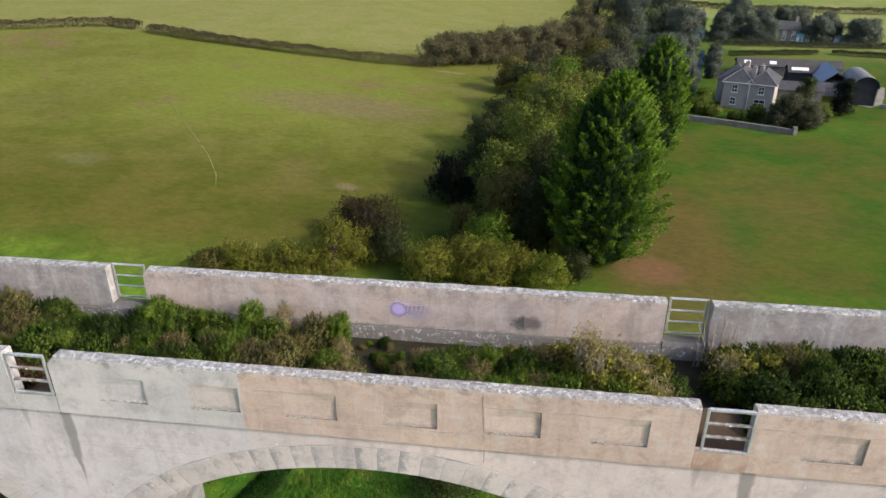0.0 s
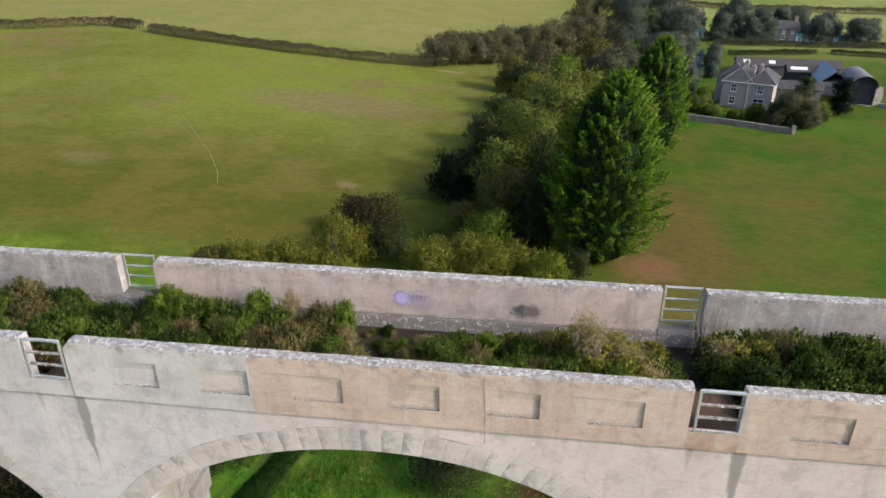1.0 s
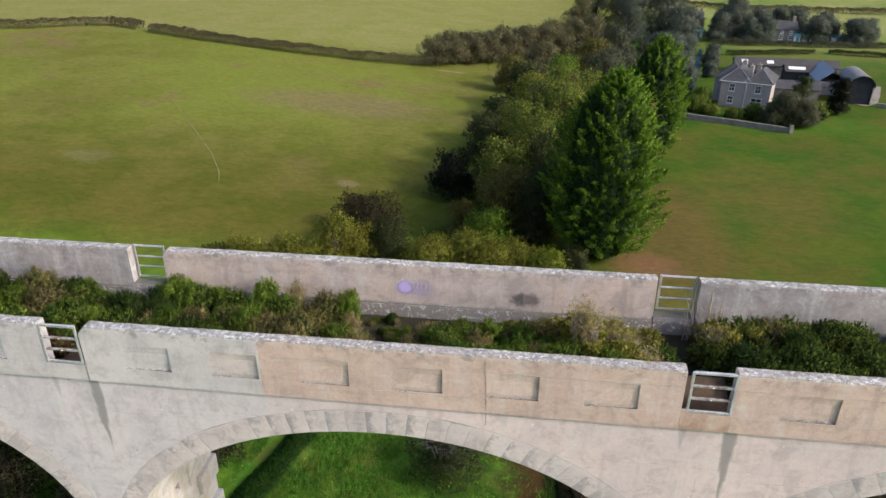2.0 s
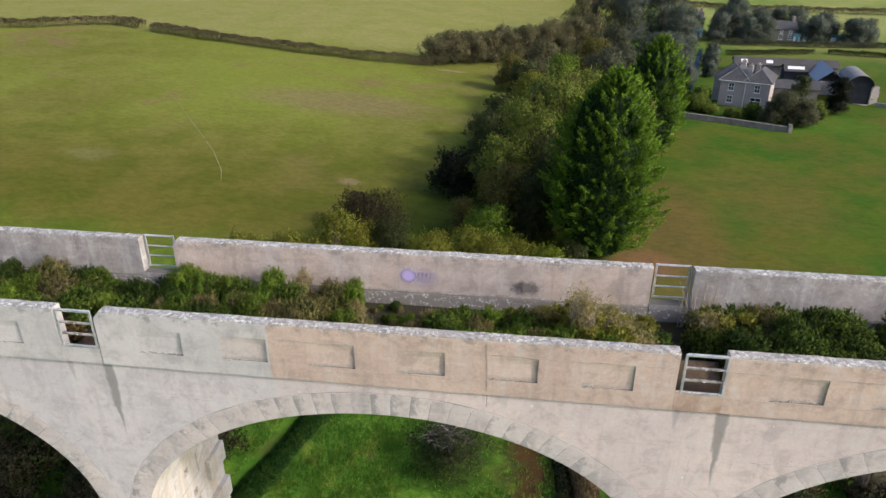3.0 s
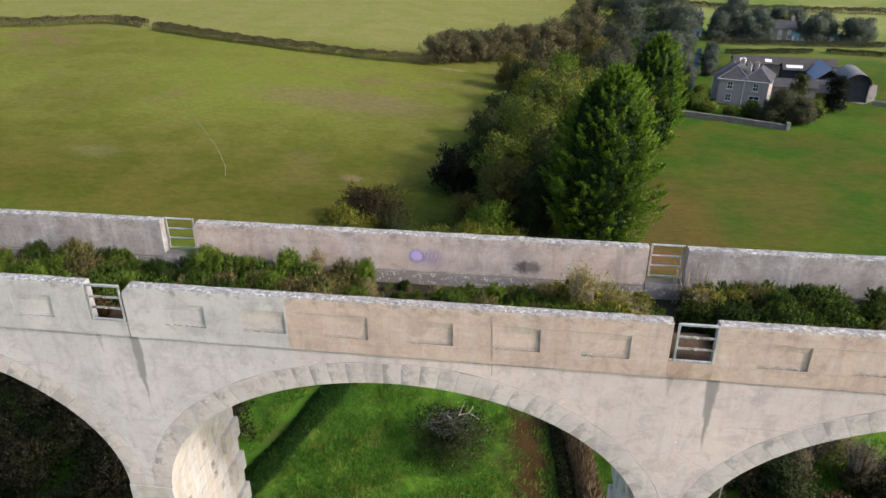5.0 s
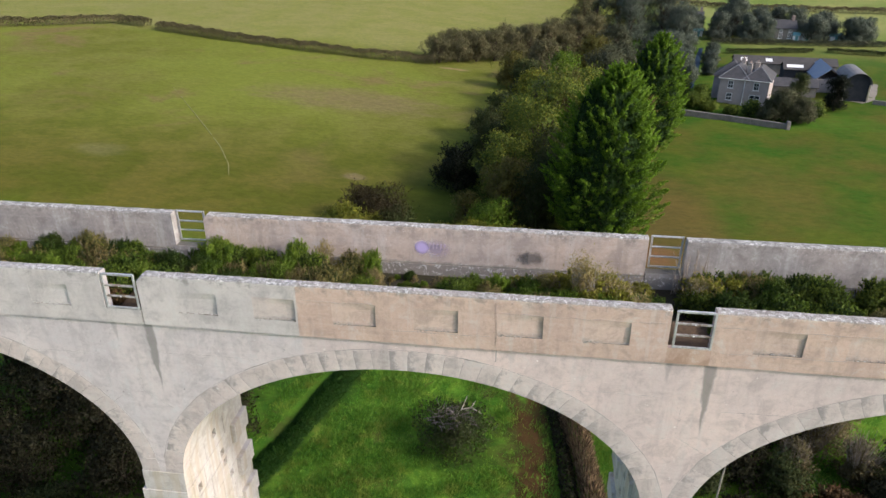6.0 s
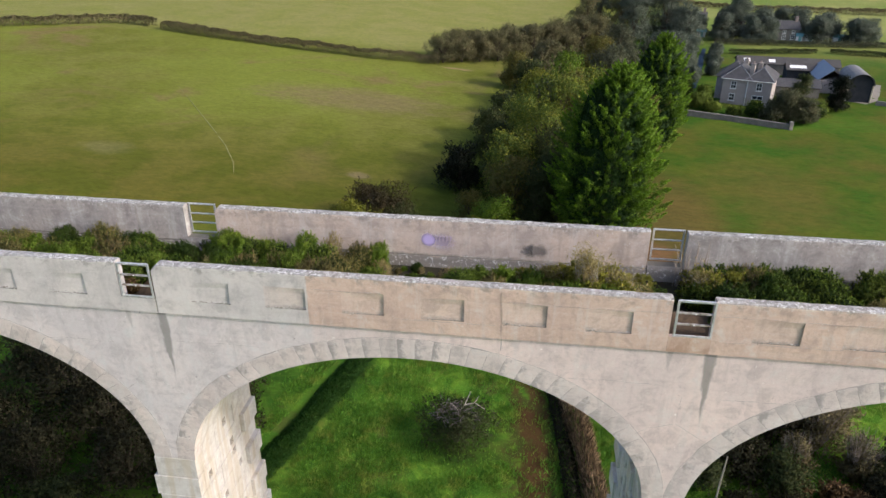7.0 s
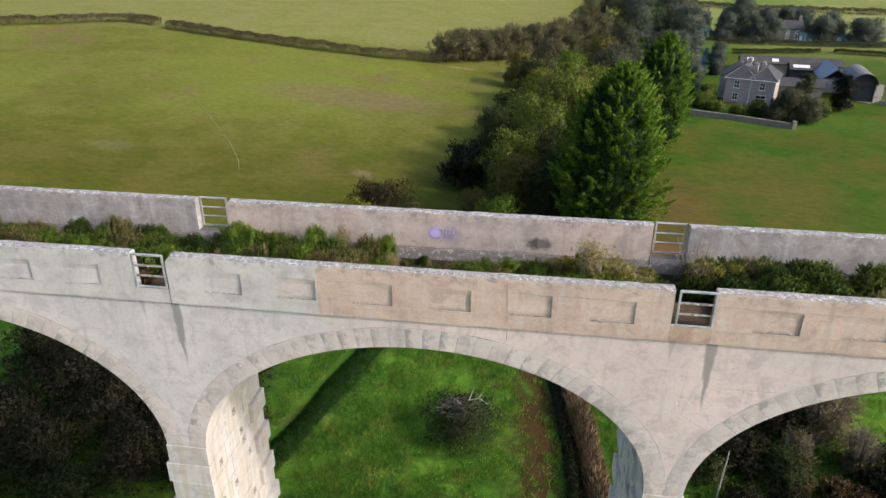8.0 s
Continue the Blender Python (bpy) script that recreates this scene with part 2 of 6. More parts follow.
def leaf(name, a, b, c, trans=0.38, vary=None):
    """Leaves: every leaf takes its own tone, with broad patches over the crown."""
    k = Mat(name, 0.6)
    rnd = k.geo.outputs["Random Per Island"]
    col = k.mix(k.ramp(rnd, 0.0, 1.0), a, b)
    col = k.mix(k.ramp(k.noise(0.8, 3, 0.6), 0.45, 0.7, 0.0, 0.7), col, c)
    if vary:
        # plants of one kind differ in age and dryness
        info = k.n("ShaderNodeObjectInfo")
        col = k.mix(k.ramp(info.outputs["Random"], 0.45, 1.0, 0.0, 0.75), col, vary)
        col = k.mix(k.ramp(info.outputs["Random"], 0.38, 0.0, 0.0, 0.8), col, (0.026, 0.052, 0.011))
    k.b.inputs["Specular IOR Level"].default_value = 0.15
    k.color(col)
    tr = k.n("ShaderNodeBsdfTranslucent")
    k.link(col, tr.inputs["Color"])
    mx = k.n("ShaderNodeMixShader")
    mx.inputs[0].default_value = trans
    k.link(k.b.outputs[0], mx.inputs[1])
    k.link(tr.outputs[0], mx.inputs[2])
    k.link(mx.outputs[0], k.t.nodes["Material Output"].inputs["Surface"])
    return k.m


LEAF = {
    "conifer": leaf("leaf_conifer", (0.0552, 0.115, 0.0126), (0.161, 0.2645, 0.023), (0.115, 0.207, 0.0172)),
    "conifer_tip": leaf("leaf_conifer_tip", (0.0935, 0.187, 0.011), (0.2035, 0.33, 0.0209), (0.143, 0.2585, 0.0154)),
    "rust": leaf("leaf_rust", (0.036, 0.030, 0.014), (0.068, 0.054, 0.022), (0.080, 0.054, 0.028)),
    "copse": leaf("leaf_copse", (0.128, 0.122, 0.058), (0.158, 0.150, 0.068), (0.190, 0.150, 0.078)),
    # distance haze is mixed into these paler, greyer leaf colours
    "haze": leaf("leaf_far_haze", (0.104, 0.128, 0.096), (0.134, 0.160, 0.116), (0.144, 0.146, 0.112)),
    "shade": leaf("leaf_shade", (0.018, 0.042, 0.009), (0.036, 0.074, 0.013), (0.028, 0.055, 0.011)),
    "oak": leaf("leaf_oak", (0.0704, 0.1122, 0.0198), (0.1496, 0.198, 0.0319), (0.1958, 0.2068, 0.0374)),
    "dark": leaf("leaf_dark", (0.0437, 0.0621, 0.0196), (0.0713, 0.0874, 0.0253), (0.0805, 0.0759, 0.0299)),
    "brown": leaf("leaf_brown", (0.092, 0.092, 0.023), (0.1667, 0.1552, 0.0345), (0.184, 0.1323, 0.0414)),
    "bright": leaf("leaf_bright", (0.0759, 0.146, 0.0121), (0.184, 0.2783, 0.0209), (0.2024, 0.2783, 0.0266)),
    "olive": leaf("leaf_olive", (0.1296, 0.1512, 0.0194), (0.2052, 0.216, 0.027), (0.2052, 0.1782, 0.0292)),
    "lime": leaf("leaf_lime", (0.12, 0.165, 0.0140), (0.24, 0.28, 0.0266), (0.24, 0.25, 0.0315)),
    "grey": leaf("leaf_grey", (0.066, 0.076, 0.044), (0.112, 0.122, 0.066), (0.126, 0.116, 0.070)),
    "hedge": leaf("leaf_hedge", (0.120, 0.105, 0.050), (0.190, 0.160, 0.075), (0.235, 0.180, 0.098)),
    "gorse": leaf("leaf_gorse", (0.022, 0.048, 0.009), (0.068, 0.118, 0.018), (0.120, 0.150, 0.028), vary=(0.115, 0.165, 0.018)),
    "heath": leaf("leaf_heath", (0.070, 0.086, 0.022), (0.165, 0.165, 0.044), (0.24, 0.185, 0.075), vary=(0.26, 0.19, 0.088)),
    "dry": leaf("leaf_dry", (0.24, 0.19, 0.0770), (0.40, 0.32, 0.1330), (0.20, 0.185, 0.0560)),
    "ivy": leaf("leaf_ivy", (0.024, 0.048, 0.009), (0.072, 0.115, 0.018), (0.086, 0.112, 0.020), vary=(0.150, 0.185, 0.026)),
    "yellow": leaf("leaf_yellow", (0.172, 0.172, 0.0273), (0.322, 0.299, 0.0483), (0.172, 0.184, 0.0364)),
    "grass": leaf("leaf_grass", (0.066, 0.190, 0.017), (0.172, 0.330, 0.029), (0.290, 0.330, 0.048)),
    "reed": leaf("leaf_reed", (0.070, 0.042, 0.024), (0.50, 0.35, 0.19), (0.060, 0.040, 0.02)),
    # near-black green that takes in the shade under the arches
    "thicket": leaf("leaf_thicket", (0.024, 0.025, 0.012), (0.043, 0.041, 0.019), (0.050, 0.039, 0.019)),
    "bracken": leaf("leaf_bracken", (0.110, 0.068, 0.032), (0.235, 0.142, 0.066), (0.150, 0.105, 0.046)),
}


# fresh growth at the ends of the shoots, per foliage
TIP = {"gorse": "gorse_tip", "bright": "gorse_tip", "heath": "heath_tip", "ivy": "ivy_tip", "olive": "olive_tip", "lime": "lime", "oak": "oak_tip", "yellow": "olive_tip", "brown": "brown_tip"}
LEAF["gorse_tip"] = leaf("leaf_gorse_tip", (0.105, 0.185, 0.020), (0.215, 0.300, 0.036), (0.225, 0.270, 0.040), vary=(0.23, 0.31, 0.035))
LEAF["heath_tip"] = leaf("leaf_heath_tip", (0.19, 0.18, 0.052), (0.34, 0.29, 0.095), (0.31, 0.225, 0.105))
LEAF["ivy_tip"] = leaf("leaf_ivy_tip", (0.070, 0.125, 0.016), (0.145, 0.215, 0.026), (0.13, 0.16, 0.024), vary=(0.20, 0.24, 0.034))
LEAF["olive_tip"] = leaf("leaf_olive_tip", (0.19, 0.205, 0.022), (0.30, 0.30, 0.035), (0.28, 0.24, 0.04))
LEAF["oak_tip"] = leaf("leaf_oak_tip", (0.165, 0.195, 0.024), (0.290, 0.310, 0.038), (0.27, 0.25, 0.038))
LEAF["drab"] = leaf("leaf_drab", (0.072, 0.080, 0.042), (0.112, 0.120, 0.058), (0.126, 0.112, 0.062))
LEAF["yew"] = leaf("leaf_yew", (0.006, 0.010, 0.005), (0.013, 0.018, 0.008), (0.016, 0.016, 0.008))
# ditch grass with the ditch's soft shade put into its green
LEAF["ditch"] = leaf("leaf_ditch", (0.014, 0.048, 0.006), (0.034, 0.090, 0.010), (0.026, 0.070, 0.008))
LEAF["brown_tip"] = leaf("leaf_brown_tip", (0.12, 0.12, 0.025), (0.19, 0.17, 0.035), (0.18, 0.14, 0.04))


# ---- mesh helpers ----
def thing(name, x, y, z, label, category, group="", turn=0.0):
    ob = new(name)
    ob.empty_display_size = 0.3
    ob.matrix_world = pose(x, y, z, 0, 0, turn)
    return tagged(ob, label, category, group)


def part(name, src, material, parent=None, label=""):
    """Links a bmesh, or a mesh, as one object under its parent."""
    if isinstance(src, bmesh.types.BMesh):
        me = bpy.data.meshes.new(name)
        src.to_mesh(me)
        src.free()
    else:
        me = src
    if material and not me.materials:
        me.materials.append(material)
    ob = new(name, me)
    ob.parent = parent
    if label:
        ob["label"] = label
    return ob


def raw(name, verts, faces, material=None, smooth=False):
    """A mesh from arrays: verts (n, 3), faces (m, 3 or 4)."""
    verts, faces = np.asarray(verts, np.float32), np.asarray(faces, np.int32)
    me = bpy.data.meshes.new(name)
    me.vertices.add(len(verts))
    me.vertices.foreach_set("co", verts.ravel())
    me.loops.add(faces.size)
    me.loops.foreach_set("vertex_index", faces.ravel())
    me.polygons.add(len(faces))
    me.polygons.foreach_set("loop_start", np.arange(len(faces), dtype=np.int32) * faces.shape[1])
    me.polygons.foreach_set("use_smooth", np.full(len(faces), smooth))
    if material:
        me.materials.append(material)
    me.update()
    me.validate()
    return me


def box(bm, x0, x1, y0, y1, z0, z1, bevel=0.0):
    vs = [bm.verts.new(p) for p in ((x0, y0, z0), (x1, y0, z0), (x1, y1, z0), (x0, y1, z0), (x0, y0, z1), (x1, y0, z1), (x1, y1, z1), (x0, y1, z1))]
    fs = [bm.faces.new([vs[i] for i in f]) for f in ((3, 2, 1, 0), (4, 5, 6, 7), (0, 1, 5, 4), (1, 2, 6, 5), (2, 3, 7, 6), (3, 0, 4, 7))]
    if bevel:
        es = list({e for f in fs for e in f.edges})
        bmesh.ops.bevel(bm, geom=es, offset=bevel, segments=1, affect="EDGES")
    return vs


def boxed(x0, x1, y0, y1, z0, z1, bevel=0.0):
    bm = bmesh.new()
    box(bm, x0, x1, y0, y1, z0, z1, bevel)
    return bm


def tube(path, radii, sides=6):
    """Vertices and quads of a tapering tube along points."""
    path = [Vector(p) for p in path]
    V, F = [], []
    for i, p in enumerate(path):
        d = (path[min(i + 1, len(path) - 1)] - path[max(i - 1, 0)]).normalized()
        a = d.orthogonal().normalized()
        b = d.cross(a)
        for s in range(sides):
            w = 2 * math.pi * s / sides
            V.append(p + radii[i] * (a * math.cos(w) + b * math.sin(w)))
    for i in range(len(path) - 1):
        for s in range(sides):
            F.append((i * sides + s, i * sides + (s + 1) % sides, (i + 1) * sides + (s + 1) % sides, (i + 1) * sides + s))
    return V, F


def join(lists):
    V, F = [], []
    for v, f in lists:
        o = len(V)
        V += [tuple(p) for p in v]
        F += [tuple(i + o for i in q) for q in f]
    return V, F


def leaves(rng, centers, normals, length, width, spread=0.6, outward=None):
    """Leaf quads (a diamond each) at centers, turned about their normals and facing outward."""
    n = len(centers)
    d = normals + rng.normal(0, spread, (n, 3))
    d /= np.linalg.norm(d, axis=1, keepdims=True) + 1e-9
    r = rng.normal(0, 1, (n, 3))
    s = np.cross(d, r)
    s /= np.linalg.norm(s, axis=1, keepdims=True) + 1e-9
    if outward is not None:
        flip = np.sum(np.cross(s, d) * outward, axis=1, keepdims=True) < 0
        s = np.where(flip, -s, s)
    ln = length * rng.uniform(0.6, 1.3, (n, 1))
    wd = width * rng.uniform(0.6, 1.3, (n, 1))
    V = np.stack([centers - d * ln * 0.5, centers + s * wd * 0.5, centers + d * ln * 0.5, centers - s * wd * 0.5], 1).reshape(-1, 3)
    return V, np.arange(4 * n).reshape(-1, 4)


def soften(me, outward, rng, jitter=0.35):
    """Lets each leaf catch the light as part of its bough: normals near the bough's own."""
    v = outward / (np.linalg.norm(outward, axis=1, keepdims=True) + 1e-9) + rng.normal(0, jitter, outward.shape)
    v /= np.linalg.norm(v, axis=1, keepdims=True) + 1e-9
    me.normals_split_custom_set_from_vertices(np.repeat(v, 4, 0).tolist())
    return me



# ---- ground ----
def soft(v, w):
    return w * np.logaddexp(0.0, np.asarray(v) / w)


def gz(x, y):
    """Height of the ground."""
    u = soft(-(np.asarray(x) + 14.0), 6.0)
    s = np.clip((np.asarray(y) - 20.0) / 45.0, 0, 1)
    s = s * s * (3 - 2 * s)
    return -2.5 + 0.03 * soft(np.asarray(y) - 30.0, 6.0) + s * 0.12 * u / (1 + u / 160.0) + 0.05 * soft(np.asarray(y) - 420.0, 40.0)


PATCHES = (
    # x, y, half length, half width, strength, tone
    (-70.0, 77.0, 6.0, 3.5, 0.38, (0.190, 0.165, 0.080)),
    (-41.0, 117.0, 28.0, 11.0, 0.8, (0.165, 0.128, 0.060)),
    (-30.5, 78.0, 2.6, 1.6, 0.6, (0.230, 0.165, 0.105)),
    (-24.0, 153.0, 5.0, 1.3, 0.8, (0.260, 0.170, 0.115)),
    # darker green round the bramble heap
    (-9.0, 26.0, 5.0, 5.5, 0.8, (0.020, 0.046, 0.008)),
    (-16.0, 21.0, 4.0, 2.0, 0.5, (0.120, 0.080, 0.028)),
    (10.0, 61.0, 6.0, 5.0, 0.75, (0.185, 0.092, 0.052)),
    (47.0, 122.0, 22.0, 9.0, 0.55, (0.050, 0.135, 0.012)),
    (30.0, 84.0, 13.0, 20.0, 0.55, (0.110, 0.088, 0.022)),
)


def ground_material():
    k = Mat("pasture", 1.0)
    k.b.inputs["Specular IOR Level"].default_value = 0.03
    ax = k.axis()
    big = k.noise(0.02, 4, 0.55)
    mid = k.noise(0.11, 5, 0.6)
    fine = k.noise(2.2, 5, 0.7)
    rows = k.noise(0.5, 3, 0.6, (0.25, 1.6, 1.0))
    left = k.mix(k.ramp(mid, 0.38, 0.62), (0.108, 0.118, 0.018), (0.136, 0.136, 0.030))
    left = k.mix(k.ramp(big, 0.40, 0.62), left, (0.142, 0.162, 0.026))
    left = k.mix(k.ramp(k.noise(0.045, 4, 0.6, None, 0.6), 0.54, 0.68, 0.0, 0.8), left, (0.160, 0.118, 0.050))
    right = k.mix(k.ramp(mid, 0.36, 0.62), (0.032, 0.082, 0.008), (0.070, 0.093, 0.012))
    right = k.mix(k.ramp(k.noise(0.05, 4, 0.6), 0.48, 0.64, 0.0, 0.6), right, (0.098, 0.078, 0.018))
    tuss = k.noise(0.3, 5, 0.65, None, 0.8)
    wet = k.mix(k.ramp(tuss, 0.36, 0.62), (0.048, 0.135, 0.012), (0.130, 0.240, 0.022))
    wet = k.mix(k.ramp(tuss, 0.60, 0.72), wet, (0.200, 0.230, 0.035))
    wet = k.mix(k.ramp(k.noise(0.2, 5, 0.65, None, 0.5), 0.56, 0.66, 0.0, 0.7), wet, (0.115, 0.085, 0.030))
    wet = k.mix(k.ramp(k.noise(0.13, 4, 0.6), 0.50, 0.38, 0.0, 0.4), wet, (0.028, 0.085, 0.010))
    near = k.mix(k.ramp(mid, 0.38, 0.62), (0.072, 0.080, 0.011), (0.101, 0.092, 0.018))
    left = k.mix(k.ramp(k.math("ADD", ax[1], k.math("MULTIPLY", mid, 20.0)), 75.0, 120.0), near, left)
    # the stream's line parts the two pastures
    wob = k.math("MULTIPLY", k.math("SUBTRACT", mid, 0.5), 8.0)
    line = k.math("SUBTRACT", k.math("ADD", ax[0], wob), k.math("MULTIPLY", k.math("SUBTRACT", ax[1], 60.0), 0.16))
    c = k.mix(k.ramp(line, -14.0, 0.0), left, right)
    # the tree belt's shadow on the stream's west bank, painted as darker green
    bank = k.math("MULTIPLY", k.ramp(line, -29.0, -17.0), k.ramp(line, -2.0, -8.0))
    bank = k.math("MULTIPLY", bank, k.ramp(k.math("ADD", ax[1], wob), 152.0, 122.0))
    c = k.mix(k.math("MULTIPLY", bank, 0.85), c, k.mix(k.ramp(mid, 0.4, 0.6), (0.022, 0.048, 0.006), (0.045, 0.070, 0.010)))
    c = k.mix(k.ramp(k.math("ADD", ax[1], wob), 38.0, 62.0), wet, c)
    # worn, reddish earth by the big conifer
    dx = k.math("DIVIDE", k.math("SUBTRACT", ax[0], 14.0), 9.5)
    dy = k.math("DIVIDE", k.math("SUBTRACT", ax[1], 68.0), 27.0)
    rr = k.math("ADD", k.math("MULTIPLY", dx, dx), k.math("MULTIPLY", dy, dy))
    bare = k.math("MULTIPLY", k.ramp(k.math("ADD", rr, k.math("MULTIPLY", rows, 0.8)), 0.4, 1.6, 1.0, 0.0), 0.66)
    c = k.mix(bare, c, (0.130, 0.074, 0.030))
    # poached and dried-out places in the pasture, and some darker or greener ground
    scar = k.noise(0.22, 5, 0.7, (1.0, 1.8, 1.0), 0.6)
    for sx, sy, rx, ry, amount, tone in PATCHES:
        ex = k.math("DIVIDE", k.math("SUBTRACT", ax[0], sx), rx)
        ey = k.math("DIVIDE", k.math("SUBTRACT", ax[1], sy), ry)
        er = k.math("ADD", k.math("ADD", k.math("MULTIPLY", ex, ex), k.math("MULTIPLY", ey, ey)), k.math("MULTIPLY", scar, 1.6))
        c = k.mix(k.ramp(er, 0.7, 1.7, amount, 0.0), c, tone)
    # shade along the drainage ditch, painted darker, and dark rough grass to its west
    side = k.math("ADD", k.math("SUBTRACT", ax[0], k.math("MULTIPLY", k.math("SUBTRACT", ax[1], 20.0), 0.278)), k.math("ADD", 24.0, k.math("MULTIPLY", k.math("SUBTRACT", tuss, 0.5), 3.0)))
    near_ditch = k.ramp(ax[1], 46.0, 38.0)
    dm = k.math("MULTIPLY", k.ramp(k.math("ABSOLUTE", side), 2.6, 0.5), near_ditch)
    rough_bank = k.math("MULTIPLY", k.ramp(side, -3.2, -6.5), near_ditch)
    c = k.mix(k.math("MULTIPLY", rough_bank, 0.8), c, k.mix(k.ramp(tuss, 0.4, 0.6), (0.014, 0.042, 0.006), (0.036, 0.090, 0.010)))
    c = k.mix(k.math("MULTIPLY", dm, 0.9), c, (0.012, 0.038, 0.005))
    # a trodden earth path under the arch
    py = k.math("ADD", k.math("MULTIPLY", k.math("SUBTRACT", ax[1], 25.0), -0.06), -3.25)
    pd = k.math("ABSOLUTE", k.math("SUBTRACT", k.math("ADD", ax[0], k.math("MULTIPLY", k.math("SUBTRACT", k.noise(0.5, 4, 0.6), 0.5), 1.6)), py))
    worn = k.math("MULTIPLY", k.ramp(pd, 3.8, 1.4), k.ramp(k.noise(0.55, 5, 0.65), 0.38, 0.53))
    c = k.mix(k.math("MULTIPLY", k.math("MULTIPLY", worn, k.ramp(ax[1], 44.0, 34.0)), 0.85), c, (0.042, 0.040, 0.013))
    pm = k.math("MULTIPLY", k.ramp(k.math("ADD", pd, k.math("MULTIPLY", k.math("SUBTRACT", k.noise(0.8, 4, 0.7), 0.5), 2.2)), 2.1, 0.8), k.ramp(ax[1], 44.0, 34.0))
    c = k.mix(k.math("MULTIPLY", pm, k.ramp(k.noise(0.5, 5, 0.7, (1.0, 0.6, 1.0)), 0.38, 0.52, 0.05, 0.95)), c, k.mix(k.noise(0.4, 3), (0.085, 0.034, 0.017), (0.048, 0.028, 0.012)))
    far = k.ramp(ax[1], 158.0, 175.0)
    c = k.mix(k.math("MULTIPLY", far, k.ramp(ax[0], 20.0, 0.0)), c, k.mix(k.ramp(mid, 0.3, 0.7), (0.170, 0.178, 0.044), (0.205, 0.195, 0.066)))
    lush = k.math("MULTIPLY", k.ramp(ax[1], 160.0, 235.0), k.ramp(ax[0], 30.0, 55.0))
    c = k.mix(k.math("MULTIPLY", lush, 0.85), c, k.mix(k.ramp(big, 0.4, 0.6), (0.150, 0.205, 0.048), (0.260, 0.265, 0.090)))
    c = k.mix(k.ramp(fine, 0.35, 0.75, 0.0, 0.3), c, (0.060, 0.066, 0.012))
    c = k.mix(k.ramp(rows, 0.5, 0.75, 0.0, 0.10), c, (0.110, 0.088, 0.022))
    tuft = k.noise(0.7, 6, 0.7, (1.0, 1.6, 1.0), 0.5)
    c = k.mix(1.0, c, k.mix(k.ramp(tuft, 0.34, 0.66), (0.87, 0.88, 0.87), (1.10, 1.09, 1.06)), "MULTIPLY")
    k.color(c)
    k.bump(fine, 0.15, 0.5)
    return k.m


def build_ground():
    def axis(lo, hi, near_lo, near_hi, step):
        a = list(np.arange(near_lo, near_hi + 0.1, step))
        d, v = step, near_hi
        while v < hi:
            d *= 1.25
            v += d
            a.append(v)
        d, v = step, near_lo
        while v > lo:
            d *= 1.25
            v -= d
            a.insert(0, v)
        return np.array(a)
    xs, ys = axis(-3000, 3000, -160, 120, 2.0), axis(-1500, 3600, -40, 200, 2.0)
    X, Y = np.meshgrid(xs, ys)
    rng = np.random.default_rng(4)
    Z = gz(X, Y) + rng.normal(0, 0.05, X.shape)
    nx = len(xs)
    V = np.stack([X, Y, Z], -1).reshape(-1, 3)
    i = (np.arange(len(ys) - 1)[:, None] * nx + np.arange(nx - 1)[None]).ravel()
    F = np.stack([i, i + 1, i + nx + 1, i + nx], 1)
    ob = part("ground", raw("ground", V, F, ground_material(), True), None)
    tagged(ob, "rolling green pasture with worn olive and reddish patches", "ground", kind="structure")


build_ground()


def strip(name, pts, widths, material, label, lift=0.04, ragged=0.22):
    """A strip of worn earth laid along the ground."""
    V, F = [], []
    P = [Vector((x, y, 0)) for x, y in pts]
    fine = []
    for a, b, wa, wb in zip(P, P[1:], widths, widths[1:]):
        m = max(2, int((b - a).length / 0.7))
        fine += [(a.lerp(b, i / m), wa + (wb - wa) * i / m) for i in range(m)]
    fine.append((P[-1], widths[-1]))
    rng = random.Random(len(pts) * 7 + int(abs(pts[0][0])))
    for i, (p, w) in enumerate(fine):
        d = (fine[min(i + 1, len(fine) - 1)][0] - fine[max(i - 1, 0)][0]).normalized()
        s = Vector((-d.y, d.x, 0))
        for q in (-1, -0.4, 0.3, 1):
            e = p + s * w * 0.5 * q * rng.uniform(1 - ragged, 1 + ragged)
            V.append((e.x, e.y, float(gz(e.x, e.y)) + lift + (0.02 if abs(q) < 0.5 else -0.02)))
    for i in range(len(fine) - 1):
        for q in range(3):
            F.append((i * 4 + q, i * 4 + q + 1, i * 4 + 5 + q, i * 4 + 4 + q))
    return tagged(part(name, raw(name, V, F, material, True), None), label, "path", kind="structure")


# ---- viaduct ----
BAY, TOP, BAND, DECK, WIDE, THICK = 17.18, 26.0, 24.24, 24.15, 5.0, 0.36
SPRING, ARCH_A, ARCH_B, RING = 18.0, 7.8, 5.2, 0.72
FIRST, LAST = -5, 4  # piers, counted from the one under the origin

viaduct = thing("viaduct", 0, 0, 0, "long disused concrete railway viaduct with elliptical arches", "viaduct")


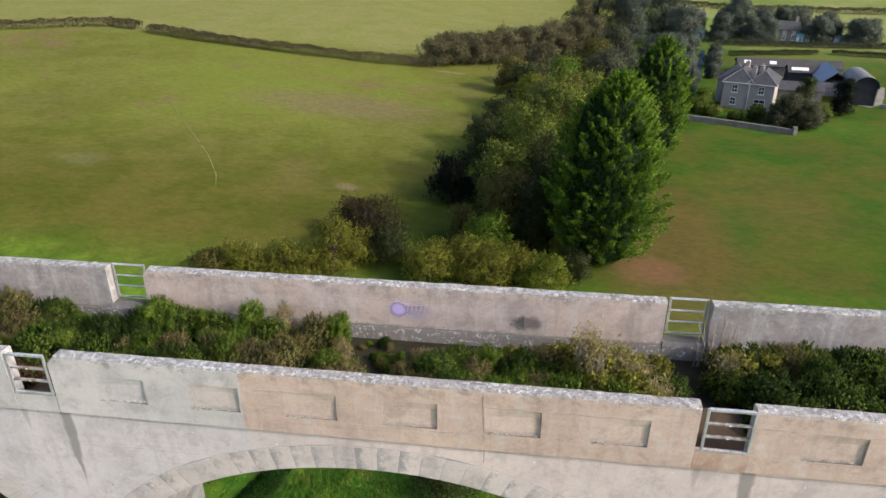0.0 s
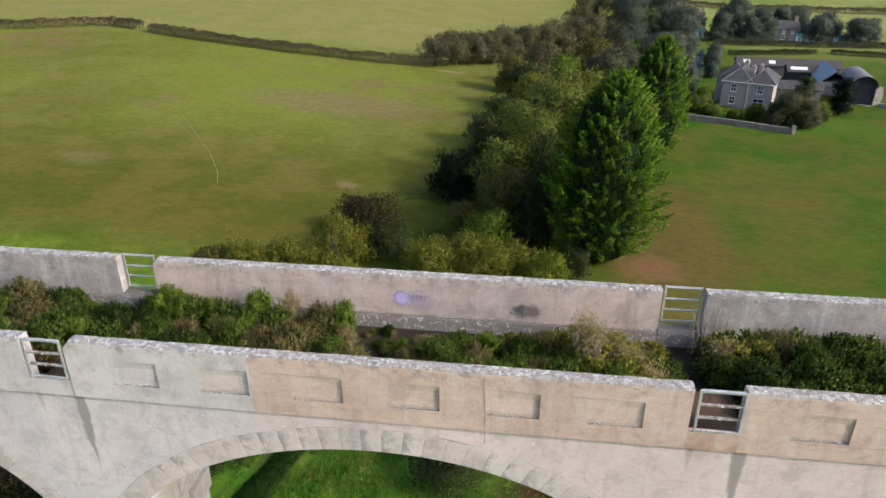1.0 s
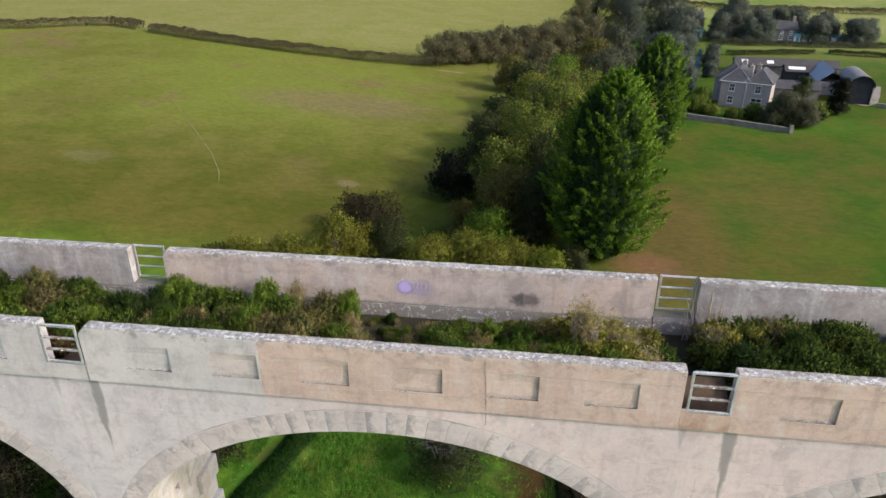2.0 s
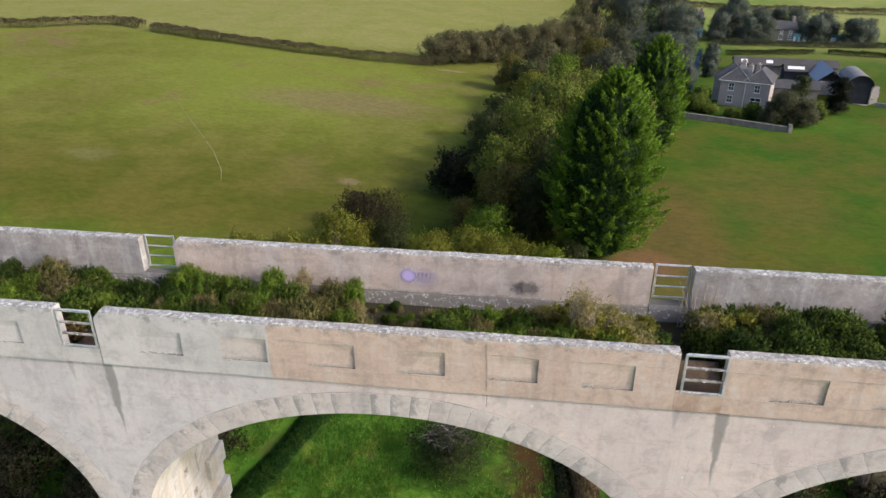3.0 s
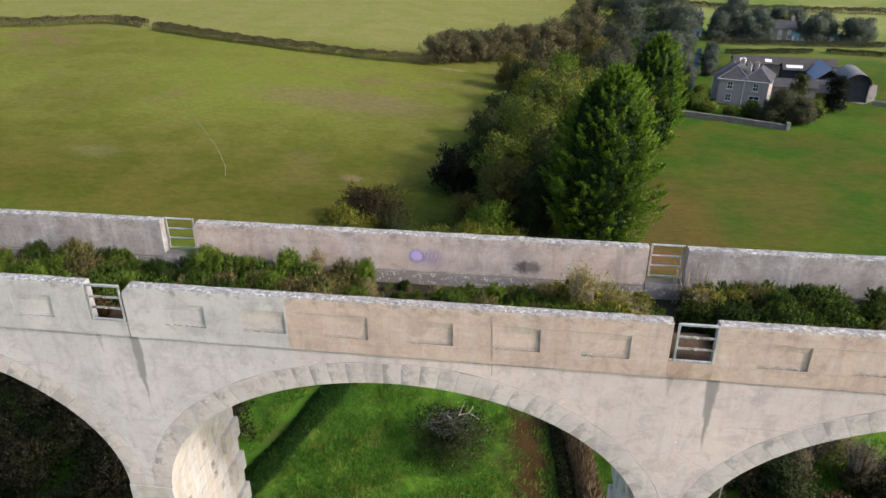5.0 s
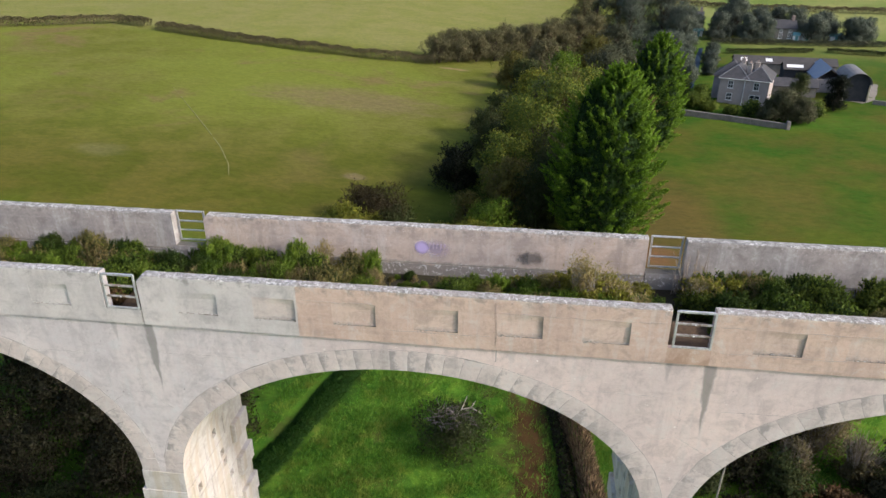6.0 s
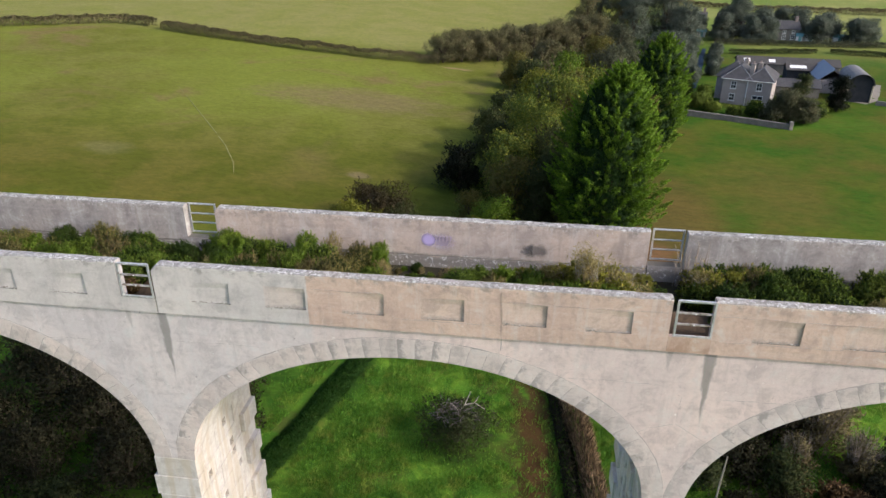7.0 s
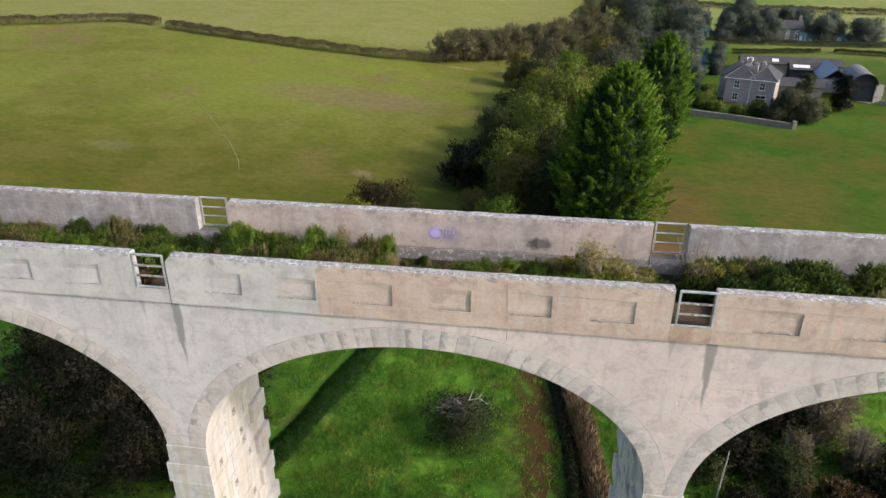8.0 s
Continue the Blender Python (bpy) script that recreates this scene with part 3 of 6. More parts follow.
def parapet(x0, x1, near, material, panels, chamfer0=0.0, chamfer1=0.0):
    """A length of parapet with recessed panels in its outer face and a worn top."""
    eps = 0.003
    xs = set(np.round(np.arange(x0, x1, 0.22), 3)) | {x0, x1}
    for a, b in panels:
        xs = {x for x in xs if not (abs(x - a) < 0.02 or abs(x - b) < 0.02)}
        xs |= {a - eps, a + eps, b - eps, b + eps}
    for c, e in ((chamfer0, x0), (chamfer1, x1)):
        if c:
            xs |= {e + c, e + c * 0.5} if e == x0 else {e - c, e - c * 0.5}
    xs = sorted(x for x in xs if x0 <= x <= x1)
    z0, z1 = 24.75, 25.5
    V, F = [], []
    for x in xs:
        inside = any(a < x < b for a, b in panels)
        drop = 0.0
        if chamfer0 and x < x0 + chamfer0:
            drop = x0 + chamfer0 - x
        if chamfer1 and x > x1 - chamfer1:
            drop = x - x1 + chamfer1
        top = TOP + (0.0 if near else 0.04) - drop + 0.018 * noise.noise((x * 1.7, near * 3.0, 0)) + 0.012 * noise.noise((x * 6.0, near * 3.0, 5))
        r = 0.07 if inside else 0.0
        w = 0.010 * noise.noise((x * 0.9, 7.0, near))
        wear = 0.03 + 0.025 * abs(noise.noise((x * 2.3, 3.0, near)))
        wear2 = 0.03 + 0.025 * abs(noise.noise((x * 2.6, 9.0, near)))
        kerb = THICK + (0.0 if near else 0.045 + 0.02 * noise.noise((x * 1.9, 5.0, 1.0)))
        prof = [(0.0, BAND), (0.0, z0 - eps), (r, z0 + eps), (r, z1 - eps), (0.0, z1 + eps), (0.0, top - wear), (wear * 0.8, top), (THICK * 0.5, top + 0.006), (THICK - wear2 * 0.8, top), (THICK, top - wear2), (THICK, 24.645), (kerb, 24.61), (kerb, DECK - 0.1), (0.25, DECK - 0.1), (0.25, BAND)]
        for y, z in prof:
            y += w
            V.append((x, y if near else WIDE - y, z))
    m = 15
    for i in range(len(xs) - 1):
        for j in range(m):
            q = (i * m + j, i * m + (j + 1) % m, (i + 1) * m + (j + 1) % m, (i + 1) * m + j)
            F.append(q if not near else q[::-1])
    me = raw("parapet", V, F, material)
    ob = part("parapet", me, None, viaduct)
    bm = bmesh.new()
    bm.from_mesh(me)
    bm.verts.ensure_lookup_table()
    for base in (0, (len(xs) - 1) * m):
        bm.faces.new([bm.verts[base + j] for j in range(m)])
    bmesh.ops.recalc_face_normals(bm, faces=bm.faces)
    bm.to_mesh(me)
    bm.free()
    return ob


def panel_spans(x0):
    """Six panels in the bay that begins at pier x0."""
    mid = x0 + BAY / 2 + {-1: 0.04, 0: -0.07}.get(round(x0 / BAY), 0.0)
    return [(mid + (i - 2.5) * 2.47 - 0.66, mid + (i - 2.5) * 2.47 + 0.66) for i in range(6)]


LIME = stain("ledge_lime", (0.62, 0.60, 0.56), (0.42, 0.39, 0.36), 7)
MOSS = stain("ledge_moss", (0.15, 0.13, 0.11), (0.33, 0.30, 0.275), 7)


def panel_slabs(spans, near, material):
    for a, b in spans:
        rng = random.Random(int(a * 100))
        deep = rng.uniform(0.046, 0.060)
        # each infill slab is sunk at its eastern edge and runs out flush to the west and the top
        bm = bmesh.new()
        rows = []
        for z, q in ((24.746, 0.75), (24.80, 1.0), (25.30, 1.0), (25.42, 0.5), (25.504, 0.04)):
            rows.append([bm.verts.new((x, y, z)) for x, y in ((a - 0.002, 0.003), ((a + b) / 2, 0.003 + 0.45 * deep * q), (b + 0.002, 0.003 + deep * q), (b + 0.002, 0.074), (a - 0.002, 0.074))])
        for lo, hi in zip(rows, rows[1:]):
            for j in range(5):
                bm.faces.new((lo[j], lo[(j + 1) % 5], hi[(j + 1) % 5], hi[j]))
        bm.faces.new(rows[0][::-1])
        bm.faces.new(rows[-1])
        bmesh.ops.recalc_face_normals(bm, faces=bm.faces)
        part("panel", bm, material, viaduct)
        # crumbs of moss and lime lodged on the lower ledge
        for crumbs, mat, count in (("moss_fringe", MOSS, 34), ("lime_crumbs", LIME, 5 if material == CON_PANEL else 14)):
            bm = bmesh.new()
            bias = rng.uniform(0.7, 1.4)
            for i in range(count):
                f = rng.random() ** bias
                x = a + 0.05 + (b - a - 0.10) * f
                r = rng.uniform(0.012, 0.034)
                bmesh.ops.create_icosphere(bm, subdivisions=1, radius=r, matrix=pose(x, 0.008 + 0.04 * f, 24.758 + rng.gauss(0.0, 0.022), rng.uniform(0, 90), 0, rng.uniform(0, 90)) @ Matrix.Diagonal((1.6, 0.55, 0.8, 1)))
            tagged(part(crumbs, bm, mat, viaduct), kind="stuff")


for kbay in range(FIRST, LAST):
    x0 = kbay * BAY
    spans = panel_spans(x0)
    if kbay == -1:
        cuts = [(x0 + 0.62, -11.53, CON_GREY), (-11.53, -5.56, CON_BEIGE), (-5.558, -0.65, CON_BEIGE)]
    elif kbay < -1:
        cuts = [(x0 + 0.60, x0 + BAY - 0.58, CON_GREY)]
    else:
        cuts = [(x0 + 0.56, x0 + BAY - 0.6, CON_BEIGE)]
    for a, b, mat in cuts:
        inside = [s for s in spans if a < s[0] and s[1] < b + 0.05]
        parapet(a, b, True, mat, inside, 0.2 if kbay == -1 and a < -16 else 0.0, 0.0)
    if kbay == -1:
        far_cuts = [(x0 + 0.64, -5.6, CON_FAR), (-5.598, -0.67, CON_FAR)]
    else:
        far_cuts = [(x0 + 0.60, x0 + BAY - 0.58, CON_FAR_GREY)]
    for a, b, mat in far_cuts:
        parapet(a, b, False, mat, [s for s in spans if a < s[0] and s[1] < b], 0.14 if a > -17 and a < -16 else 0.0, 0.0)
    if abs(kbay + 0.5) < 2:
        panel_slabs([s for s in spans if s[1] < -13.5], True, CON_GREY)
        panel_slabs([s for s in spans if -13.5 < s[1] < -11.5], True, CON_PALE)
        panel_slabs([s for s in spans if s[1] > -11.5], True, CON_PANEL)


# centre, half span, rise and lean of each arch, as far as they differ
ARCHES = {-2: (-25.70, 7.80, 5.25, 0.0), -1: (-8.47, 7.88, 5.20, 0.014), 0: (8.58, 7.86, 5.35, 0.0)}


def arch(kbay):
    return ARCHES.get(kbay, (kbay * BAY + BAY / 2, ARCH_A, ARCH_B, 0.0))


def ring_point(kbay, w, r):
    """A point of the ring at angle w, r outside the intrados: x from the arch's centre, and z."""
    xc, a, b, lean = arch(kbay)
    x, z = (a + r * 0.92) * math.cos(w), (b + r) * math.sin(w)
    return x, SPRING + z + lean * x * min(1.0, max(0.0, z))


def extrados(kbay, x):
    xc, a, b, lean = arch(kbay)
    c = max(-1.0, min(1.0, (x - xc) / (a + RING * 0.92)))
    return ring_point(kbay, math.acos(c), RING)[1]


def spandrel(kbay):
    """Both spandrel walls of a bay, above the arch ring."""
    x0 = kbay * BAY
    xs = [x0 + BAY * i / 80 for i in range(81)]
    V, F = [], []
    for x in xs:
        z = SPRING - 0.01 if abs(x - arch(kbay)[0]) > 7.9 else extrados(kbay, x) - 0.15
        w = 0.001 * noise.noise((x * 0.5, 1, 2))
        for y, zz in ((0.06 + w, z), (0.06 + w, BAND + 0.01), (0.3, BAND + 0.01), (0.3, z), (WIDE - 0.3, z), (WIDE - 0.3, BAND + 0.01), (WIDE - 0.06, BAND + 0.01), (WIDE - 0.06, z)):
            V.append((x, y, zz))
    for i in range(80):
        o, p = i * 8, i * 8 + 8
        for q in (0, 4):
            for j in range(4):
                F.append((o + q + j, p + q + j, p + q + (j + 1) % 4, o + q + (j + 1) % 4))
    part("spandrel_wall", raw("spandrel_wall", V, F, CON_WALL), None, viaduct)


def voussoir_shape(kbay, dx0, dx1, y0, y1, out, tilt=0.0):
    """A ring stone between two arch angles."""
    bm = bmesh.new()
    rows = []
    for e, w in ((-1, dx0), (0, (dx0 + dx1) / 2), (1, dx1)):
        yf = y0 + e * tilt
        inner, outer = ring_point(kbay, w, 0.0), ring_point(kbay, w, RING + out)
        rows.append([bm.verts.new(p) for p in ((inner[0], yf, inner[1]), (outer[0], yf, outer[1]), (outer[0], y1, outer[1]), (inner[0], y1, inner[1]))])
    for a, b in zip(rows, rows[1:]):
        for j in range(4):
            bm.faces.new((a[j], a[(j + 1) % 4], b[(j + 1) % 4], b[j]))
    bm.faces.new(rows[0])
    bm.faces.new(rows[-1][::-1])
    bmesh.ops.recalc_face_normals(bm, faces=bm.faces)
    return bm


# ring angles at even arc length
_w = np.linspace(0, math.pi, 2001)
_s = np.concatenate([[0], np.cumsum(np.hypot(np.diff(ARCH_A * np.cos(_w)), np.diff(ARCH_B * np.sin(_w))))])
STONES = 39
RING_ANGLES = np.interp(np.linspace(0, _s[-1], STONES + 1), _s, _w)


def barrel(kbay):
    """The vault behind the ring stones, and the wall above it."""
    xc = arch(kbay)[0]
    V, F = [], []
    n = 48
    for i in range(n + 1):
        w = math.pi * i / n
        (x, z), (x2, z2) = ring_point(kbay, w, 0.004), ring_point(kbay, w, 0.5)
        V += [(xc + x, 0.42, z), (xc + x, WIDE - 0.42, z), (xc + x2, WIDE - 0.42, z2), (xc + x2, 0.42, z2)]
    for i in range(n):
        o, p = i * 4, i * 4 + 4
        for j in range(4):
            F.append((o + j, o + (j + 1) % 4, p + (j + 1) % 4, p + j))
    part("vault", raw("vault", V, F, CON_PIER), None, viaduct)


def pier_blocks(kp, single):
    """A battered pier of large concrete blocks, some standing proud."""
    x = kp * BAY + (0.08 if kp == 0 else 0.02)
    rng = random.Random(100 + kp)
    pier = thing("pier", x, 0, 0, "", "")
    pier.parent = viaduct
    pier["label"] = "tall battered pier of rough pale concrete blocks"
    H = 0.9
    n = int((SPRING + 4.2) / H) + 1
    all_bm = None if single else bmesh.new()
    for c in range(n):
        z1 = SPRING - c * H
        z0 = z1 - H + 0.008
        half = (0.69 if kp == 0 else 0.79) + 0.017 * c * H
        front = 0.045 - 0.016 * c * H
        back = WIDE + 0.016 * c * H
        m = 4 if c % 2 else 3
        ys = [front + (back - front) * (j + (rng.uniform(-0.08, 0.08) if 0 < j < m else 0)) / m for j in range(m + 1)]
        for j in range(m):
            push = rng.uniform(-0.01, 0.02)
            side = rng.uniform(-0.012, 0.012)
            west = side
            if j == 0:
                west = 0.13 if c % 2 else 0.0
            elif kp == 0:
                west = rng.choice((0.0, 0.04, 0.12))
            if j == m - 1:
                side = west = rng.uniform(0.14, 0.22) if c % 2 else rng.uniform(0.0, 0.05)
            lo = ys[j] - (push if j == 0 else -0.006)
            hi = ys[j + 1] + (push if j == m - 1 else -0.006)
            bm = boxed(-half - west, half + side, lo, hi, z0, z1, 0.012)
            if rng.random() < 0.7 and j < m - 1:
                # old scaffold pockets in the side faces
                sides = [f for f in bm.faces if abs(f.normal.x) > 0.9]
                r = bmesh.ops.inset_individual(bm, faces=sides, thickness=0.25)
                dy, dz = rng.uniform(-0.3, 0.3), rng.uniform(-0.25, 0.25)
                for f in sides:
                    cx = f.calc_center_median()
                    for vv in f.verts:
                        vv.co.y = cx.y + dy + (0.15 if vv.co.y > cx.y else -0.15)
                        vv.co.z = cx.z + dz + (0.17 if vv.co.z > cx.z else -0.17)
                r = bmesh.ops.extrude_discrete_faces(bm, faces=sides)
                for f in r["faces"]:
                    bmesh.ops.translate(bm, verts=f.verts, vec=(-0.22 if f.normal.x > 0 else 0.22, 0, 0))
            if single:
                part("concrete_block", bm, CON_PIER, pier)
            else:
                tmp = bpy.data.meshes.new("tmp")
                bm.to_mesh(tmp)
                bm.free()
                all_bm.from_mesh(tmp)
                bpy.data.meshes.remove(tmp)
    if not single:
        ob = part("block_work", all_bm, CON_PIER, pier)
        tagged(ob, kind="stuff")


for kbay in range(FIRST, LAST):
    spandrel(kbay)
    barrel(kbay)
for kp in range(FIRST, LAST + 1):
    pier_blocks(kp, kp in (-1, 0))

# ring stones: parts on the seen face, joined stuff elsewhere
for kbay in range(FIRST, LAST):
    xc = arch(kbay)[0]
    rng = random.Random(kbay * 3 + 50)
    far_bm = bmesh.new()
    for i in range(STONES):
        a, b = RING_ANGLES[i] + rng.uniform(0.0005, 0.0014), RING_ANGLES[i + 1] - rng.uniform(0.0005, 0.0014)
        out = rng.choice((0.0, 0.0, 0.015, 0.03, -0.02))
        y0 = 0.0578 + rng.uniform(-0.0008, 0.0008)
        if -2 <= kbay <= 0:
            part("voussoir", voussoir_shape(kbay, a, b, y0, 0.5, out, rng.uniform(-0.001, 0.0008)), CON_PIECE, viaduct).location = (xc, 0, 0)
        else:
            tmp = bpy.data.meshes.new("tmp")
            vb = voussoir_shape(kbay, a, b, y0, 0.5, out)
            vb.to_mesh(tmp)
            vb.free()
            far_bm.from_mesh(tmp)
            bpy.data.meshes.remove(tmp)
        tmp = bpy.data.meshes.new("tmp")
        vb = voussoir_shape(kbay, a, b, WIDE - 0.5, WIDE - 0.03, out)
        vb.to_mesh(tmp)
        vb.free()
        far_bm.from_mesh(tmp)
        bpy.data.meshes.remove(tmp)
    ob = part("arch_ring", far_bm, CON_PIECE, viaduct)
    ob.location = (xc, 0, 0)
    tagged(ob, kind="stuff")

part("deck", boxed(FIRST * BAY - 1, LAST * BAY + 1, 0.26, WIDE - 0.26, 23.9, DECK), SOIL, viaduct, "earth-covered trackbed")

# sills below the refuge openings, and joints in the spandrels
for kp in range(FIRST, LAST + 1):
    x = kp * BAY
    for near in (True, False):
        y0, y1 = (0.004, 0.16) if near else (WIDE - THICK - 0.03, WIDE - 0.004)
        bm = boxed(x - 0.64, x + 0.57, y0, y1, BAND if near else DECK - 0.05, 24.76)
        part("opening_sill", bm, CON_SILL if near and kp == 0 else CON_GREY if near else CON_FAR_GREY, viaduct)


STAIN_X = -4.6


def streak(pts, y, material, label):
    """A thin film of dirt on the wall, outlined in x and z."""
    bm = bmesh.new()
    bm.faces.new([bm.verts.new((x, y, z)) for x, z in pts])
    r = bmesh.ops.extrude_face_region(bm, geom=bm.faces[:])
    bmesh.ops.translate(bm, verts=[v for v in r["geom"] if isinstance(v, bmesh.types.BMVert)], vec=(0, 0.03, 0))
    bmesh.ops.recalc_face_normals(bm, faces=bm.faces)
    return part("stain", bm, material, viaduct, label)


def line(pts, w=0.022, y=0.055):
    """A ragged dirty joint along points in x and z."""
    P = []
    for (x0, z0), (x1, z1) in zip(pts, pts[1:]):
        n = max(2, int(math.hypot(x1 - x0, z1 - z0) / 0.12))
        P += [(x0 + (x1 - x0) * i / n, z0 + (z1 - z0) * i / n) for i in range(n)]
    P.append(pts[-1])
    d = Vector((P[-1][0] - P[0][0], P[-1][1] - P[0][1])).normalized()
    up, low = [], []
    for i, (x, z) in enumerate(P):
        m = 0.03 * noise.noise((x * 2.2, z * 2.2, 3.0))
        h = w * (0.2 + 0.8 * abs(noise.noise((x * 3.1, z * 3.1, 8.0))) * 2)
        up.append((x - d.y * (m + h / 2), z + d.x * (m + h / 2)))
        low.append((x - d.y * (m - h / 2), z + d.x * (m - h / 2)))
    streak(up + low[::-1], y, JOINT_SOFT, "dirty casting joint")


def ring_strip(kbay, n, lo, hi, edges, name, material, label):
    """A thin band that follows the ring, with its edges given for each step."""
    xc = arch(kbay)[0]
    V, F = [], []
    for i in range(n + 1):
        w = math.pi * (lo + (hi - lo) * i / n)
        for r, y in edges(i):
            x, z = ring_point(kbay, w, r)
            V.append((xc + x, y, z))
    for i in range(n):
        for j in range(4):
            F.append((i * 4 + j, i * 4 + 4 + j, i * 4 + 4 + (j + 1) % 4, i * 4 + (j + 1) % 4))
    part(name, raw(name, V, F, material), None, viaduct, label)


def ring_joint(kbay):
    """The dirty joint that runs over the ring stones."""
    def edges(i):
        d = RING + 0.02 + 0.035 * noise.noise((i * 0.21, kbay, 0)) + 0.02 * noise.noise((i * 0.9, kbay, 4))
        wide = 0.006 + 0.030 * max(0.0, noise.noise((i * 0.13, kbay, 9)))
        return (d - wide, 0.0566), (d + wide, 0.0566), (d + wide, 0.07), (d - wide, 0.07)
    ring_strip(kbay, 160, 0.04, 0.96, edges, "ring_joint", JOINT_SOFT, "dirty joint over the arch stones")


def ring_mortar(kbay):
    """Old mortar standing back between the ring stones."""
    def edges(i):
        return (0.02, 0.0605), (RING - 0.02, 0.0605), (RING - 0.02, 0.2), (0.02, 0.2)
    ring_strip(kbay, 96, 0.0, 1.0, edges, "ring_mortar", MORTAR, "dirty mortar between the arch stones")


for kbay in (-2, -1, 0):
    ring_joint(kbay)
    ring_mortar(kbay)
for kp in (-2, -1, 0, 1):
    x = kp * BAY
    apex = (x + 0.03, 21.55)
    line([apex, (x + 0.05, 22.6)], 0.008)
    line([apex, (x - 0.78, 21.3), (x - 1.2, 20.98)], 0.014)
    line([apex, (x + 0.96, 20.95)], 0.018)
line([(-5.5, BAND - 0.02), (-5.53, 23.78)], 0.03)
line([(-5.5, 24.28), (-5.56, 25.9)], 0.006, -0.008)
for x0, x1, z in ((-5.4, -0.75, 25.54), (0.7, 6.6, 25.55), (-11.4, -9.2, 25.53), (-8.8, -5.7, 24.70), (0.8, 4.2, 24.71)):
    line([(x0, z), ((x0 + x1) / 2, z - 0.02), (x1, z + 0.01)], 0.012, -0.009)
for x0, x1, z in ((-16.2, -13.0, 23.15), (1.2, 4.4, 22.6), (-3.4, -0.6, 22.95), (-21.0, -18.4, 22.9)):
    line([(x0, z), ((x0 + x1) / 2, z + 0.05), (x1, z + 0.02)], 0.014)
SOOT = spray("soot", (0.14, 0.13, 0.125), 0.62, 0.32, 0.55, 1.5, 3.2)
part("stain", boxed(-0.75, 0.75, -0.006, 0.02, -0.36, 0.36), SOOT, viaduct, "sooty smudge on the inner face").location = (STAIN_X, WIDE - THICK - 0.016, 25.06)


# ---- refuge railings ----
def railing(kp, near, worn):
    x = kp * BAY
    y = 0.0 if near else WIDE - 0.05
    ob = thing("railing", x + (0.015 if near else -0.005), y, 24.765 if near else 24.825, "light grey steel angle railing with two rails closing a refuge opening" if not worn else "grey steel angle railing with rusty rails closing a refuge opening", "railing", "railings in the refuge openings")
    t = 0.062
    sgn = 1 if near else -1
    part("post", boxed(-0.545, -0.545 + t, 0, 0.05, 0, 1.22, 0.006), GALV, ob)
    part("post", boxed(0.545 - t, 0.545, 0, 0.05, 0, 1.22, 0.006), GALV, ob)
    bm = boxed(-0.545 + t, 0.545 - t, 0.004, 0.05, 1.155, 1.216, 0.006)
    box(bm, -0.545 + t, 0.545 - t, 0.052 if near else -0.05, 0.10 if near else -0.002, 1.19, 1.206)
    part("top_rail", bm, GALV, ob)
    part("bottom_rail", boxed(-0.545 + t, 0.545 - t, 0.004, 0.05, 0.005, 0.065, 0.006), GALV, ob)
    for z in (0.40, 0.77):
        bm = boxed(-0.545 + t, 0.545 - t, 0.008, 0.05, z, z + 0.05, 0.005)
        box(bm, -0.545 + t, 0.545 - t, 0.052 if near else -0.03, 0.085 if near else -0.002, z + 0.03, z + 0.045)
        rail = part("rail", bm, RAILW if worn else GALV, ob)
        part("bolt", boxed(-0.025, 0.025, -0.012 if near else 0.052, 0.006 if near else 0.064, z + 0.008, z + 0.044, 0.008), WHITE, rail)


for kp in range(FIRST, LAST + 1):
    railing(kp, True, True)
    railing(kp, False, False)


# ---- plants ----
def twigs(rng, n, spread, height, radius):
    L = []
    for i in range(n):
        w = rng.uniform(0, 2 * math.pi)
        r = spread * rng.uniform(0.2, 0.9)
        a = Vector((math.cos(w) * r * 0.15, math.sin(w) * r * 0.15, -0.05))
        c = Vector((math.cos(w) * r * 0.6, math.sin(w) * r * 0.6, height * rng.uniform(0.35, 0.6)))
        b = Vector((math.cos(w) * r, math.sin(w) * r, height * rng.uniform(0.7, 1.0)))
        L.append(tube((a, c, b), (radius, radius * 0.6, radius * 0.2), 4))
    return join(L)


def lobes(rng, count, radius, height, base):
    """Centres and radii of the leaf masses that make up a crown."""
    out = []
    for i in range(count):
        f = rng.uniform(0.0, 1.0)
        w = i * 2.4 + rng.uniform(-0.6, 0.6)
        z = base + (height - base) * (0.12 + 0.76 * f)
        bulge = math.sin(math.pi * min(1, max(0, 0.18 + 0.72 * f))) ** 0.7
        r = radius * bulge * rng.uniform(0.25, 0.72)
        s = radius * rng.uniform(0.24, 0.52)
        out.append((math.cos(w) * r, math.sin(w) * r, min(z, height - s * 0.7), s))
    if base < height * 0.06:
        for i in range(8):
            w = i * 0.785 + rng.uniform(-0.3, 0.3)
            s = radius * rng.uniform(0.30, 0.42)
            out.append((math.cos(w) * radius * 0.55, math.sin(w) * radius * 0.55, s * rng.uniform(0.7, 1.1), s))
    out.append((0, 0, height - radius * 0.45, radius * 0.42))
    out.append((0, 0, (base + height) / 2, radius * 0.55))
    return out


